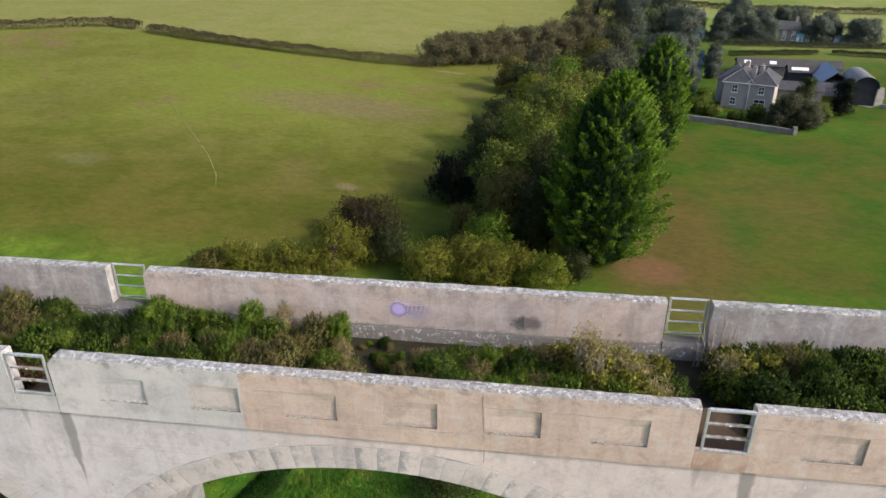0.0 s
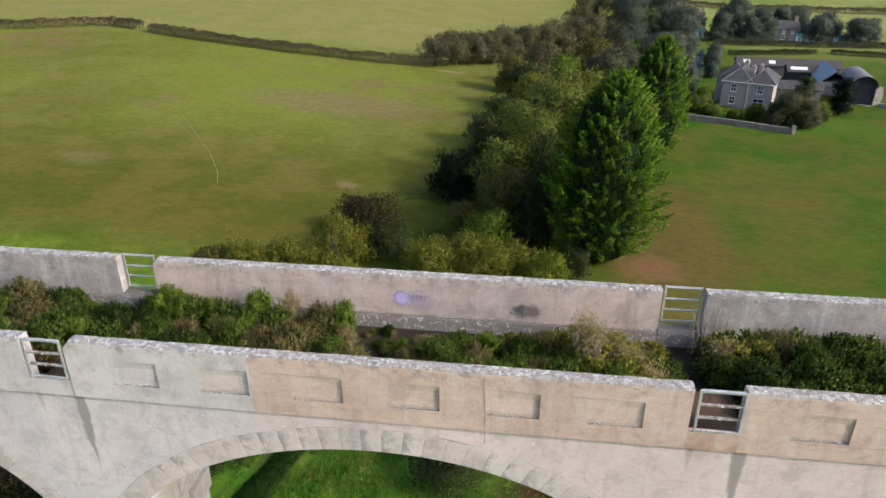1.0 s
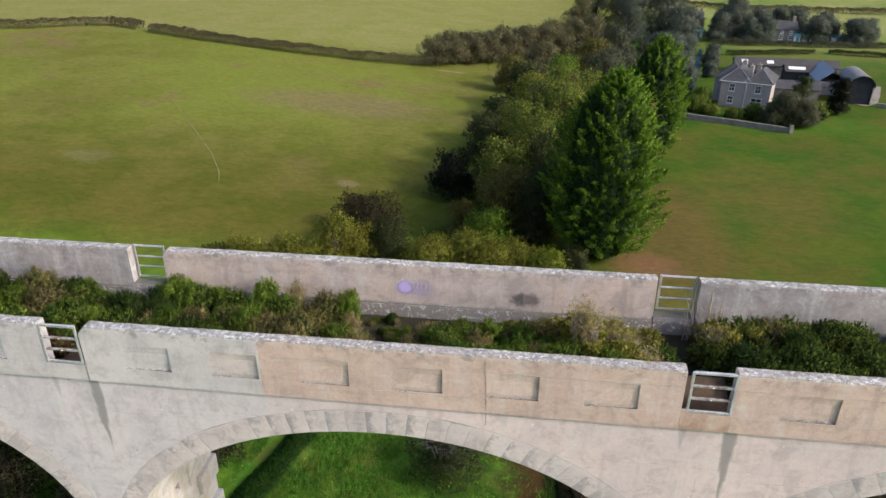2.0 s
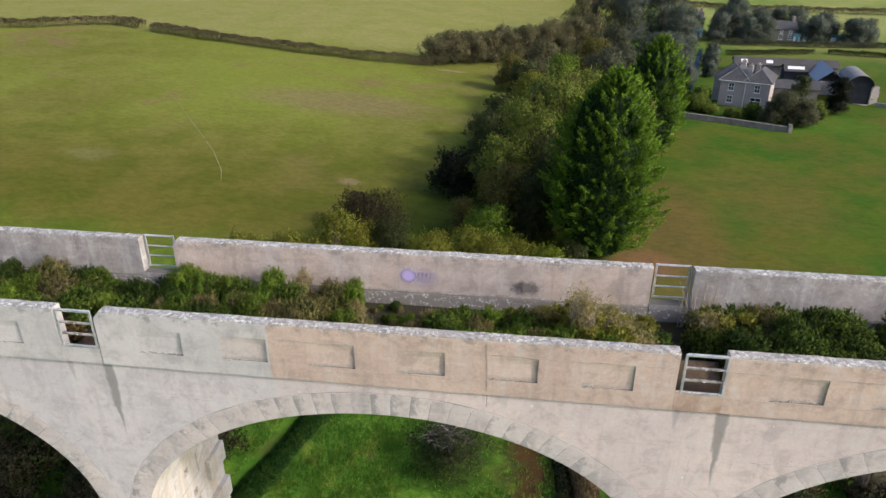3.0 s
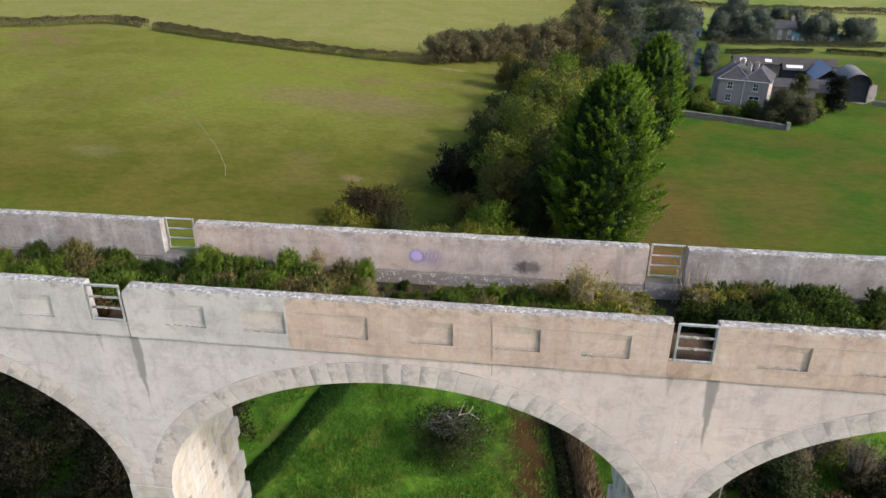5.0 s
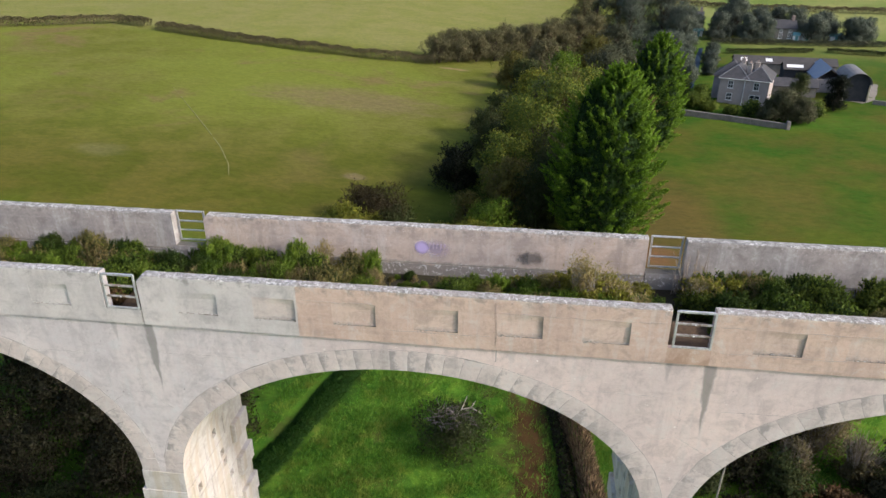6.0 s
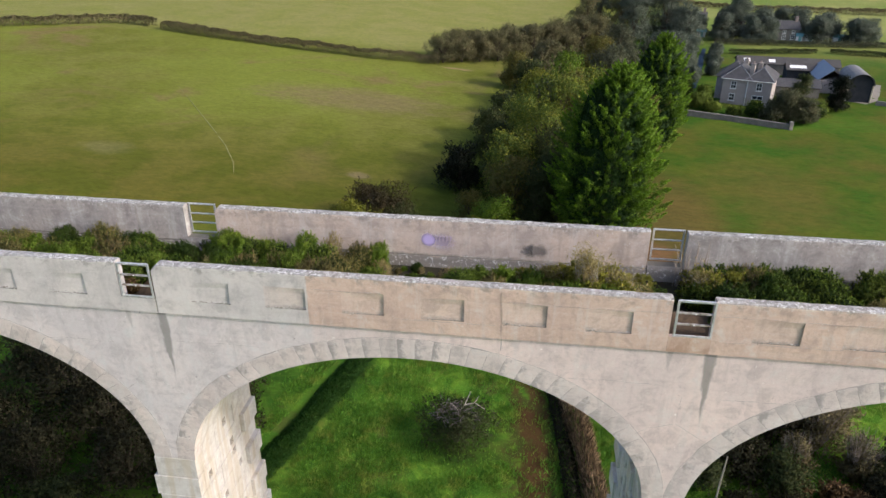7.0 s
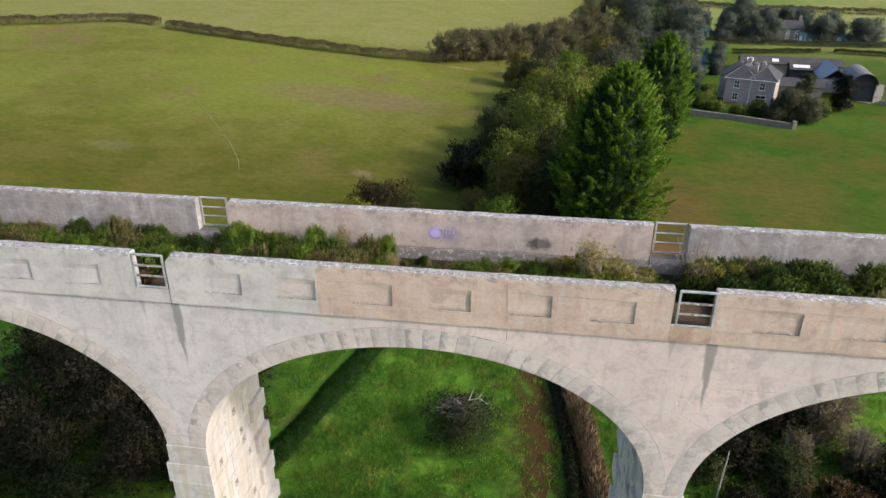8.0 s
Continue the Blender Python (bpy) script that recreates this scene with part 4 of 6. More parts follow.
def crown_points(rng, LB, n, squash=0.85):
    sizes = np.array([l[3] ** 2 for l in LB])
    pick = rng.choice(len(LB), n, p=sizes / sizes.sum())
    C = np.array([l[:3] for l in LB])[pick]
    R = np.array([l[3] for l in LB])[pick][:, None]
    d = rng.normal(0, 1, (n, 3))
    d /= np.linalg.norm(d, axis=1, keepdims=True)
    d[:, 2] = np.where(d[:, 2] < -0.35, -d[:, 2], d[:, 2])
    rad = R * rng.uniform(0.35, 1.0, (n, 1)) ** 0.45 * (1 + 0.16 * rng.standard_gamma(1.0, (n, 1)) * rng.choice((0, 1), (n, 1)))
    return C + d * rad * np.array([1, 1, squash]), d


def broadleaf(name, x, y, height, radius, tint, label, category="tree", n=5000, size=0.36, seed=0, base=0.22, group="", lobe_count=13, wide=1.0):
    rng = np.random.default_rng(seed + 11)
    pr = random.Random(seed)
    z = float(gz(x, y))
    ob = thing(name, x, y, z, label, category, group)
    LB = lobes(pr, lobe_count, radius, height, height * base)
    L = [tube(((0, 0, -0.4), (0.05 * radius, 0, height * 0.3), (0, 0.05 * radius, height * 0.62)), (0.05 * radius + 0.06, 0.04 * radius + 0.04, 0.03), 7)]
    for lx, ly, lz, s in LB[: lobe_count]:
        L.append(tube(((0, 0, max(0.3, lz * 0.35)), (lx * 0.45, ly * 0.45, lz * 0.72), (lx, ly, lz)), (0.025 * radius + 0.03, 0.015 * radius + 0.02, 0.015), 5))
    V, F = join(L)
    stem = "trunk" if category == "tree" else "branchwork"
    made = part(stem, raw(stem, V, F, BARK, True), None, ob)
    if stem == "branchwork":
        tagged(made, kind="stuff")
    # each shoot carries a run of leaves towards its tip
    per = 9
    P, N = crown_points(rng, LB, n // per)
    P[:, 0] *= wide
    A = N * 0.8 + np.array([0, 0, 0.55]) + rng.normal(0, 0.25, N.shape)
    A /= np.linalg.norm(A, axis=1, keepdims=True)
    P, N, A = np.repeat(P, per, 0), np.repeat(N, per, 0), np.repeat(A, per, 0)
    u = rng.uniform(0, 1, (len(P), 1))
    Q = P + A * (u - 0.6) * size * 3.4 + rng.normal(0, size * 0.7, P.shape) * (1.15 - u)
    out = N * 0.7 + A * 0.35 + (P - np.array([0, 0, height * 0.45])) / radius * 0.3
    for name2, tint2, m in (("crown", tint, u[:, 0] < 0.74), ("new_growth", TIP.get(tint), u[:, 0] >= 0.74)):
        V, F = leaves(rng, Q[m], A[m], size, size * 0.6, 0.6, out[m])
        part(name2, soften(raw(name2, V, F, LEAF[tint2 or tint]), out[m], rng), None, ob)
    return ob


def cypress_width(f):
    """Share of the full width at a share of the height."""
    return float(np.interp(f, (0.0, 0.04, 0.11, 0.23, 0.37, 0.51, 0.66, 0.80, 0.91, 1.0), (0.34, 0.55, 0.80, 0.96, 1.0, 0.98, 0.87, 0.65, 0.38, 0.06)))


def conifer(name, x, y, height, radius, label, seed=0, n=9000, tint="conifer", size=0.3, boughs=120, long=1.0):
    """A broad cypress: many upswept boughs of fine sprays round a straight trunk."""
    rng = np.random.default_rng(seed + 5)
    pr = random.Random(seed)
    z = float(gz(x, y))
    ob = thing(name, x, y, z, label, "tree")
    L = [tube(((0, 0, -0.4), (0.1, 0, height * 0.5), (0, 0, height * 0.95)), (0.45, 0.25, 0.03), 8)]
    S = []
    for b in range(boughs):
        f = 0.03 + 0.95 * (b / boughs) ** 0.9
        w = b * 2.39996 + pr.uniform(-0.5, 0.5)
        env = cypress_width(f) * (1 + 0.10 * math.sin(w * 3 + f * 9) + 0.06 * math.sin(w * 5 - f * 17))
        reach = radius * env * pr.uniform(0.66, 1.04)
        ln = long * (0.7 + 0.09 * radius * env) * pr.uniform(0.7, 1.6)
        ax = Vector((math.cos(w) * 0.75, math.sin(w) * 0.75, 0.25 + 0.7 * f)) + Vector((pr.uniform(-0.35, 0.35), pr.uniform(-0.35, 0.35), pr.uniform(-0.2, 0.3)))
        ax.normalize()
        tip = Vector((math.cos(w) * reach + 0.10 * radius * f * f, math.sin(w) * reach, height * f + 0.25 * ln))
        root = tip - ax * ln
        S.append((*root, *ax, ln))
        if b % 4 == 0:
            L.append(tube(((0, 0, max(0, height * f - reach * 0.5)), (root.x * 0.6, root.y * 0.6, root.z - reach * 0.15), root), (0.09, 0.05, 0.02), 4))
    S.append((0.10 * radius, 0, height - 1.6, 0, 0, 1, 1.7))
    V, F = join(L)
    part("trunk", raw("trunk", V, F, BARK, True), None, ob)
    A = np.array(S)
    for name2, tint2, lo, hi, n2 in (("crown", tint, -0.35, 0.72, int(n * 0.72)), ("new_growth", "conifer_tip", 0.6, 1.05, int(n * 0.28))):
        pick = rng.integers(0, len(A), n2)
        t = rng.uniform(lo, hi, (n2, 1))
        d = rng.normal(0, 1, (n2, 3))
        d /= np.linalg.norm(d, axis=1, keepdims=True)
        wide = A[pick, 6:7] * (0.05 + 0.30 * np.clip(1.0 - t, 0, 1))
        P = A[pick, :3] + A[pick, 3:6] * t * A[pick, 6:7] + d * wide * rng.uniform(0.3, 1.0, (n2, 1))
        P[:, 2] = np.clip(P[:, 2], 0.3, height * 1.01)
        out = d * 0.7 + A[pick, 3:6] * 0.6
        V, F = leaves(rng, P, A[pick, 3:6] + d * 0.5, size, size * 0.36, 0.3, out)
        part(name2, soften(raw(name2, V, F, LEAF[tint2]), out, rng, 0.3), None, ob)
    # inner leaves coloured dark to paint the shade between the boughs
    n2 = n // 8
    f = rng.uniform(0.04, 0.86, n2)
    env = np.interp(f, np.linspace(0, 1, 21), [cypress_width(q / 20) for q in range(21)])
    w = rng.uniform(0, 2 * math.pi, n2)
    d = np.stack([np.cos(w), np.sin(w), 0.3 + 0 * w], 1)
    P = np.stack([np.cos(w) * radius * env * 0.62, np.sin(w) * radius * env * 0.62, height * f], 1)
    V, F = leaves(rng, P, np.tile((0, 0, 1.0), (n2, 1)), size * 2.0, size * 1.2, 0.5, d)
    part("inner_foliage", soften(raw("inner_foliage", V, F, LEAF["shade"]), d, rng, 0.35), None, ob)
    return ob


def hedge(name, pts, height, width, tint, label, n_per_m=60, size=0.3, seed=0, slim=0.7, rise=0.3, spread=0.6):
    """A hedge bank: clumps of leaves along a line on the ground."""
    rng = np.random.default_rng(seed + 77)
    x0, y0 = pts[0]
    ob = thing(name, x0, y0, float(gz(x0, y0)), label, "hedge")
    P, N, L = [], [], []
    for (ax, ay), (bx, by) in zip(pts, pts[1:]):
        length = math.hypot(bx - ax, by - ay)
        n = int(length * n_per_m)
        u = rng.uniform(0, 1, n)
        s = np.array([-(by - ay), bx - ax]) / length
        phi = rng.uniform(0, math.pi, n)
        X, Y = ax + (bx - ax) * u, ay + (by - ay) * u
        lump = 0.92 + 0.07 * np.sin(X * 0.31 + Y * 0.7) + 0.06 * np.sin(X * 0.83 - Y * 0.4) + 0.05 * np.sin(X * 2.1 + 1)
        r = rng.uniform(0.75, 1.08, n)
        off = np.cos(phi) * width * 0.5 * r * lump
        X2, Y2 = X + s[0] * off, Y + s[1] * off
        Z = gz(X2, Y2) + np.sin(phi) ** 0.6 * height * r * lump
        P.append(np.stack([X2, Y2, Z], 1))
        N.append(np.stack([s[0] * np.cos(phi), s[1] * np.cos(phi), np.sin(phi) + rise], 1))
        for i in range(int(length / 2.5) + 1):
            px, py = ax + (bx - ax) * i * 2.5 / length, ay + (by - ay) * i * 2.5 / length
            pz = float(gz(px, py))
            L.append(tube(((px, py, pz - 0.2), (px + 0.1, py, pz + height * 0.7)), (0.06, 0.02), 4))
    off = np.array([x0, y0, float(gz(x0, y0))])
    out = np.concatenate(N)
    V, F = leaves(rng, np.concatenate(P) - off, out, size, size * slim, spread, out)
    part("foliage", soften(raw("foliage", V, F, LEAF[tint]), out, rng), None, ob)
    V, F = join(L)
    tagged(part("branchwork", raw("branchwork", np.array(V) - off, F, BARK), None, ob), kind="stuff")
    return ob


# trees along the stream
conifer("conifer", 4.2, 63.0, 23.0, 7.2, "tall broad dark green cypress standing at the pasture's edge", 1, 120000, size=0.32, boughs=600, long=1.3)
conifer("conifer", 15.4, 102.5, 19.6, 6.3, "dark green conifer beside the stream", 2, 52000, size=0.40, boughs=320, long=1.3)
TREES = [
    # x, y, height, radius, tint, label
    (-3.2, 82.0, 17.6, 6.8, "oak", "spreading olive-green oak beside the stream"),
    (3.0, 84.0, 16.8, 5.6, "oak", "olive-green broadleaf tree beside the stream"),
    (11.2, 89.0, 12.5, 4.4, "brown", "greyish olive broadleaf tree beside the stream"),
    (-2.0, 74.0, 11.5, 5.0, "dark", "dark green broadleaf tree in shade"),
    (-6.8, 68.5, 9.6, 4.2, "brown", "brownish-green willow in the stream belt"),
    (-4.0, 66.0, 9.0, 3.6, "dark", "dark alder in the stream belt"),
    (-15.2, 77.8, 6.8, 3.9, "yew", "dark rounded holly at the field edge"),
    # three trees added to darken pasture lying in the belt's shadow
    (-6.0, 128.0, 9.0, 4.5, "dark", "dark broadleaf tree at the field edge"),
    (-9.5, 140.0, 8.0, 4.2, "brown", "brownish tree added for shadow at the field edge"),
    (-2.5, 146.0, 9.5, 4.8, "copse", "brownish-green tree added for shadow in the stream belt"),
    (-12.0, 93.0, 8.0, 3.8, "dark", "dark broadleaf tree at the field edge"),
    (-9.5, 101.0, 9.0, 4.2, "dark", "dark broadleaf tree at the field edge"),
    (-6.0, 96.0, 10.5, 4.6, "oak", "olive-green tree in the stream belt"),
    (-9.5, 83.0, 9.5, 4.2, "dark", "dark broadleaf tree at the field edge"),
    (-8.5, 76.0, 10.5, 4.4, "oak", "olive-green alder in the stream belt"),
    (-1.0, 70.5, 9.5, 4.0, "dark", "dark alder in the stream belt"),
    (8.5, 96.0, 13.0, 4.6, "oak", "olive-green tree beside the stream"),
    (5.5, 112.0, 12.0, 5.0, "oak", "olive-green tree in the stream belt"),
    (2.0, 104.0, 12.5, 4.6, "brown", "brownish tree in the stream belt"),
    (-3.0, 110.0, 10.0, 4.4, "grey", "grey-green willow in the stream belt"),
    (12.0, 118.0, 11.0, 4.6, "grey", "grey-green willow in the stream belt"),
    (-4.0, 117.0, 9.5, 5.0, "olive", "yellow-green tree in the stream belt"),
    (10.0, 128.0, 12.0, 5.5, "grey", "grey-green willow in the stream belt"),
    (15.0, 138.0, 10.0, 5.0, "grey", "grey-green willow in the stream belt"),
    (1.0, 122.0, 12.5, 5.0, "bright", "bright green tree in the stream belt"),
    (21.0, 150.0, 10.0, 5.0, "grey", "grey-green willow in the stream belt"),
    (9.0, 152.0, 10.0, 5.0, "brown", "brownish tree in the stream belt"),
    (16.0, 168.0, 10.0, 5.5, "grey", "grey-brown tree in the stream belt"),
]
for i, (x, y, h, r, tint, label) in enumerate(TREES):
    broadleaf("tree", x, y, h, r, tint, label, n=int(5000 + 560 * r * r * (0.9 if y < 100 else 0.6)), size=0.26 if y < 100 else 0.34, seed=20 + i, base=0.02, lobe_count=18 if y < 100 else 26)

BUSHES = [
    (-9.0, 61.0, 6.2, 3.9, "bright", "fresh green sallow by the stream"),
    (-15.2, 55.0, 4.6, 3.6, "olive", "olive-brown sallow thicket below the viaduct"),
    (-8.6, 55.2, 4.6, 3.3, "olive", "olive-brown sallow thicket below the viaduct"),
    (-2.1, 54.5, 4.5, 3.1, "lime", "yellow-green sallow bush by the stream"),
    (-22.9, 60.5, 6.2, 4.4, "rust", "dark rounded thorn bush at the field edge"),
    (-25.8, 64.0, 5.0, 3.2, "rust", "bare brownish thorn bush at the field edge"),
    (-26.0, 54.5, 6.6, 3.3, "olive", "olive-green sallow bush at the field edge"),
    (-31.2, 52.2, 4.2, 2.6, "olive", "olive-green sallow bush at the field edge"),
    (-36.0, 51.6, 3.6, 2.4, "olive", "olive-green sallow bush at the field edge"),
    (1.0, 57.5, 4.0, 2.2, "dark", "dark bush under the tall cypress"),
    (-10.9, 56.5, 5.0, 3.2, "olive", "olive-brown sallow thicket below the viaduct"),
    (-5.6, 57.0, 4.6, 2.8, "olive", "olive-green sallow bush by the stream"),
    (-12.5, 66.0, 4.6, 2.6, "brown", "brownish bramble bank by the stream"),
    (-28.8, 53.0, 3.6, 2.4, "olive", "olive-green sallow bush at the field edge"),
    (-33.8, 52.0, 2.8, 2.2, "olive", "olive-green sallow bush at the field edge"),
    (-39.0, 51.0, 2.6, 2.6, "brown", "brownish bramble bush at the field edge"),
    (-24.0, 57.0, 5.0, 2.8, "olive", "olive-green sallow bush at the field edge"),
    (-20.5, 58.5, 5.0, 3.2, "dark", "dark thorn bush at the field edge"),
]
for i, (x, y, h, r, tint, label) in enumerate(BUSHES):
    broadleaf("bush", x, y, h, r, tint, label, "bush", n=int(3500 + 900 * r * r), size=0.18, seed=60 + i, base=0.0, lobe_count=26)

# wood behind the hedge and the tall trees past it
for i in range(19):
    f = i / 18
    x, y = -28.5 + 40 * f, 159.0 + 26 * f + (2.5 if i % 2 else -1)
    broadleaf("tree", x, y, 6.6 + 3.2 * f + 0.7 * math.sin(i * 2.1), 4.4, "copse", "brownish-green hedgerow tree in an autumn copse", n=12500, size=0.26, seed=90 + i, base=0.0, group="hedgerow copse", lobe_count=30)
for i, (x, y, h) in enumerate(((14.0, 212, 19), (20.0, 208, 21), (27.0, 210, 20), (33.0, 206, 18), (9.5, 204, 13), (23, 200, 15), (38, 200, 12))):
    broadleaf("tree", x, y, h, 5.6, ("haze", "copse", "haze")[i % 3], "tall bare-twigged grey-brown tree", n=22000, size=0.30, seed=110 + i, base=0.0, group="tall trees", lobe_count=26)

hedge("hedge", [(-150, 152), (-134, 160.7), (-126, 167), (-119, 169.5), (-110, 167.2)], 2.4, 3.2, "hedge", "long overgrown field hedge on a bank", 190, 0.36, 1)
hedge("hedge", [(-106, 164.7), (-94.6, 161.5), (-82.7, 158.5), (-62.4, 155), (-46.6, 154.2), (-29, 155.8)], 2.3, 3.4, "hedge", "long low field hedge on a brown bank", 380, 0.25, 2)


# ---- farm ----
def hip_roof(x0, x1, y0, y1, z0, rise, over=0.4):
    bm = bmesh.new()
    x0, x1, y0, y1 = x0 - over, x1 + over, y0 - over, y1 + over
    w, d = x1 - x0, y1 - y0
    if w >= d:
        r = ((x0 + d / 2, (y0 + y1) / 2), (x1 - d / 2, (y0 + y1) / 2))
    else:
        r = (((x0 + x1) / 2, y0 + w / 2), ((x0 + x1) / 2, y1 - w / 2))
    a = [bm.verts.new(p) for p in ((x0, y0, z0), (x1, y0, z0), (x1, y1, z0), (x0, y1, z0))]
    b = [bm.verts.new((*p, z0 + rise)) for p in r]
    if w >= d:
        fs = ((a[0], a[1], b[1], b[0]), (a[1], a[2], b[1]), (a[2], a[3], b[0], b[1]), (a[3], a[0], b[0]))
    else:
        fs = ((a[0], a[1], b[0]), (a[1], a[2], b[1], b[0]), (a[2], a[3], b[1]), (a[3], a[0], b[0], b[1]))
    for f in fs:
        bm.faces.new(f)
    bm.faces.new(a[::-1])
    return bm


def gable_roof(x0, x1, y0, y1, z0, rise, over=0.3, thick=0.12, along="x"):
    bm = bmesh.new()
    x0, x1, y0, y1 = x0 - over, x1 + over, y0 - over, y1 + over
    if along == "x":
        prof = [(y0, z0), ((y0 + y1) / 2, z0 + rise), (y1, z0), (y1, z0 - thick), ((y0 + y1) / 2, z0 + rise - thick), (y0, z0 - thick)]
        ends = [[bm.verts.new((x, y, z)) for y, z in prof] for x in (x0, x1)]
    else:
        prof = [(x0, z0), ((x0 + x1) / 2, z0 + rise), (x1, z0), (x1, z0 - thick), ((x0 + x1) / 2, z0 + rise - thick), (x0, z0 - thick)]
        ends = [[bm.verts.new((x, y, z)) for x, z in prof] for y in (y0, y1)]
    for j in range(6):
        bm.faces.new((ends[0][j], ends[0][(j + 1) % 6], ends[1][(j + 1) % 6], ends[1][j]))
    bm.faces.new(ends[0])
    bm.faces.new(ends[1][::-1])
    bmesh.ops.recalc_face_normals(bm, faces=bm.faces)
    return bm


def window(parent, x, z, w=1.0, h=1.45, y=0.0):
    """A sash window standing in the front wall at y."""
    bm = bmesh.new()
    for a in (box(bm, x - w / 2, x + w / 2, y - 0.07, y + 0.05, z, z + 0.1), box(bm, x - w / 2, x + w / 2, y - 0.07, y + 0.05, z + h - 0.1, z + h), box(bm, x - w / 2, x - w / 2 + 0.1, y - 0.07, y + 0.05, z + 0.1, z + h - 0.1), box(bm, x + w / 2 - 0.1, x + w / 2, y - 0.07, y + 0.05, z + 0.1, z + h - 0.1), box(bm, x - w / 2 + 0.1, x + w / 2 - 0.1, y - 0.06, y + 0.04, z + h / 2 - 0.05, z + h / 2 + 0.05), box(bm, x - 0.04, x + 0.04, y - 0.05, y + 0.03, z + 0.1, z + h - 0.1)):
        pass
    win = part("window", bm, WHITE, parent)
    part("pane", boxed(x - w / 2 + 0.09, x + w / 2 - 0.09, y - 0.03, y - 0.01, z + 0.09, z + h - 0.09), GLASS, win)
    part("sill", boxed(x - w / 2 - 0.1, x + w / 2 + 0.1, y - 0.16, y, z - 0.1, z - 0.005), WHITE, win)


def farmhouse():
    gx, gy = 34.3, 134.6
    ob = thing("farmhouse", gx, gy, float(gz(gx + 5, gy)) - 0.1, "two-storey rendered farmhouse with hipped slate roofs", "house", turn=-22)
    part("wall", boxed(0, 9.6, 0, 9.5, -0.8, 5.3), RENDERED, ob)
    part("wall", boxed(-1.8, 0, 3.5, 9.5, -0.8, 4.9), RENDERED, ob)
    part("roof", hip_roof(0, 5.4, 0, 9.5, 5.3, 2.4), SLATE, ob)
    part("roof", hip_roof(4.7, 9.6, 0, 9.5, 5.305, 2.3), SLATE, ob)
    part("roof", hip_roof(-1.8, 4.4, 3.5, 10.9, 4.95, 2.9), SLATE, ob)
    # lead in the valley, along the hips and the eaves
    part("flashing", boxed(4.86, 5.22, 0.3, 8.9, 5.78, 5.90, 0.02), LEAD, ob)
    for x0, x1, x2 in ((-0.4, 2.7, 5.8), (4.3, 7.15, 10.0)):
        for a in (x0, x2):
            V, F = tube(((a, -0.4, 5.33), (x1, 2.75, 7.74)), (0.09, 0.09), 5)
            part("hip_ridge", raw("hip_ridge", V, F, LEAD), None, ob)
    part("gutter", boxed(-0.42, 10.02, -0.5, -0.38, 5.20, 5.32, 0.02), WHITE, ob)
    for x, y in ((5.0, 3.4), (6.2, 5.4), (3.0, 8.6)):
        ch = part("chimney", boxed(x - 0.42, x + 0.42, y - 0.55, y + 0.55, 5.9, 8.0, 0.04), CHIMNEY, ob)
        part("cap", boxed(x - 0.5, x + 0.5, y - 0.63, y + 0.63, 8.0, 8.12, 0.03), STONE, ch)
        for q in (-0.3, 0.3):
            V, F = tube(((x, y + q, 8.11), (x, y + q, 8.5)), (0.13, 0.11), 8)
            part("chimney_pot", raw("chimney_pot", V, F, BRICKRED), None, ch)
    for x in (2.2, 7.2):
        window(ob, x, 3.3, 1.1, 1.55)
        window(ob, x, 0.8, 1.15 if x < 5 else 2.1, 1.5)
    V, F = tube(((4.9, -0.1, -0.5), (4.9, -0.1, 5.25)), (0.09, 0.09), 6)
    part("downpipe", raw("downpipe", V, F, WHITE), None, ob)


def shed(name, x, y, w, d, h, rise, turn, wallm, roofm, label, along="x", sky_lights=0):
    ob = thing(name, x, y, float(gz(x + w / 2, y)) - 0.1, label, "farm building", "farmyard buildings", turn)
    part("wall", boxed(0, w, 0, d, -0.8, h), wallm, ob)
    roof = part("roof", gable_roof(0, w, 0, d, h, rise, along=along), roofm, ob)
    for i in range(sky_lights):
        a = w * (0.06 + 0.5 * i / max(1, sky_lights))
        s = math.atan2(rise, d / 2)
        bm = boxed(0, 1.5 if sky_lights > 1 else 3.6, 0, d * 0.22, 0, 0.05)
        bmesh.ops.transform(bm, matrix=pose(a, d * 0.1, h + 0.1 * 2 * rise + 0.06, math.degrees(s), 0, 0), verts=bm.verts)
        part("skylight", bm, WHITE, roof)
    return ob


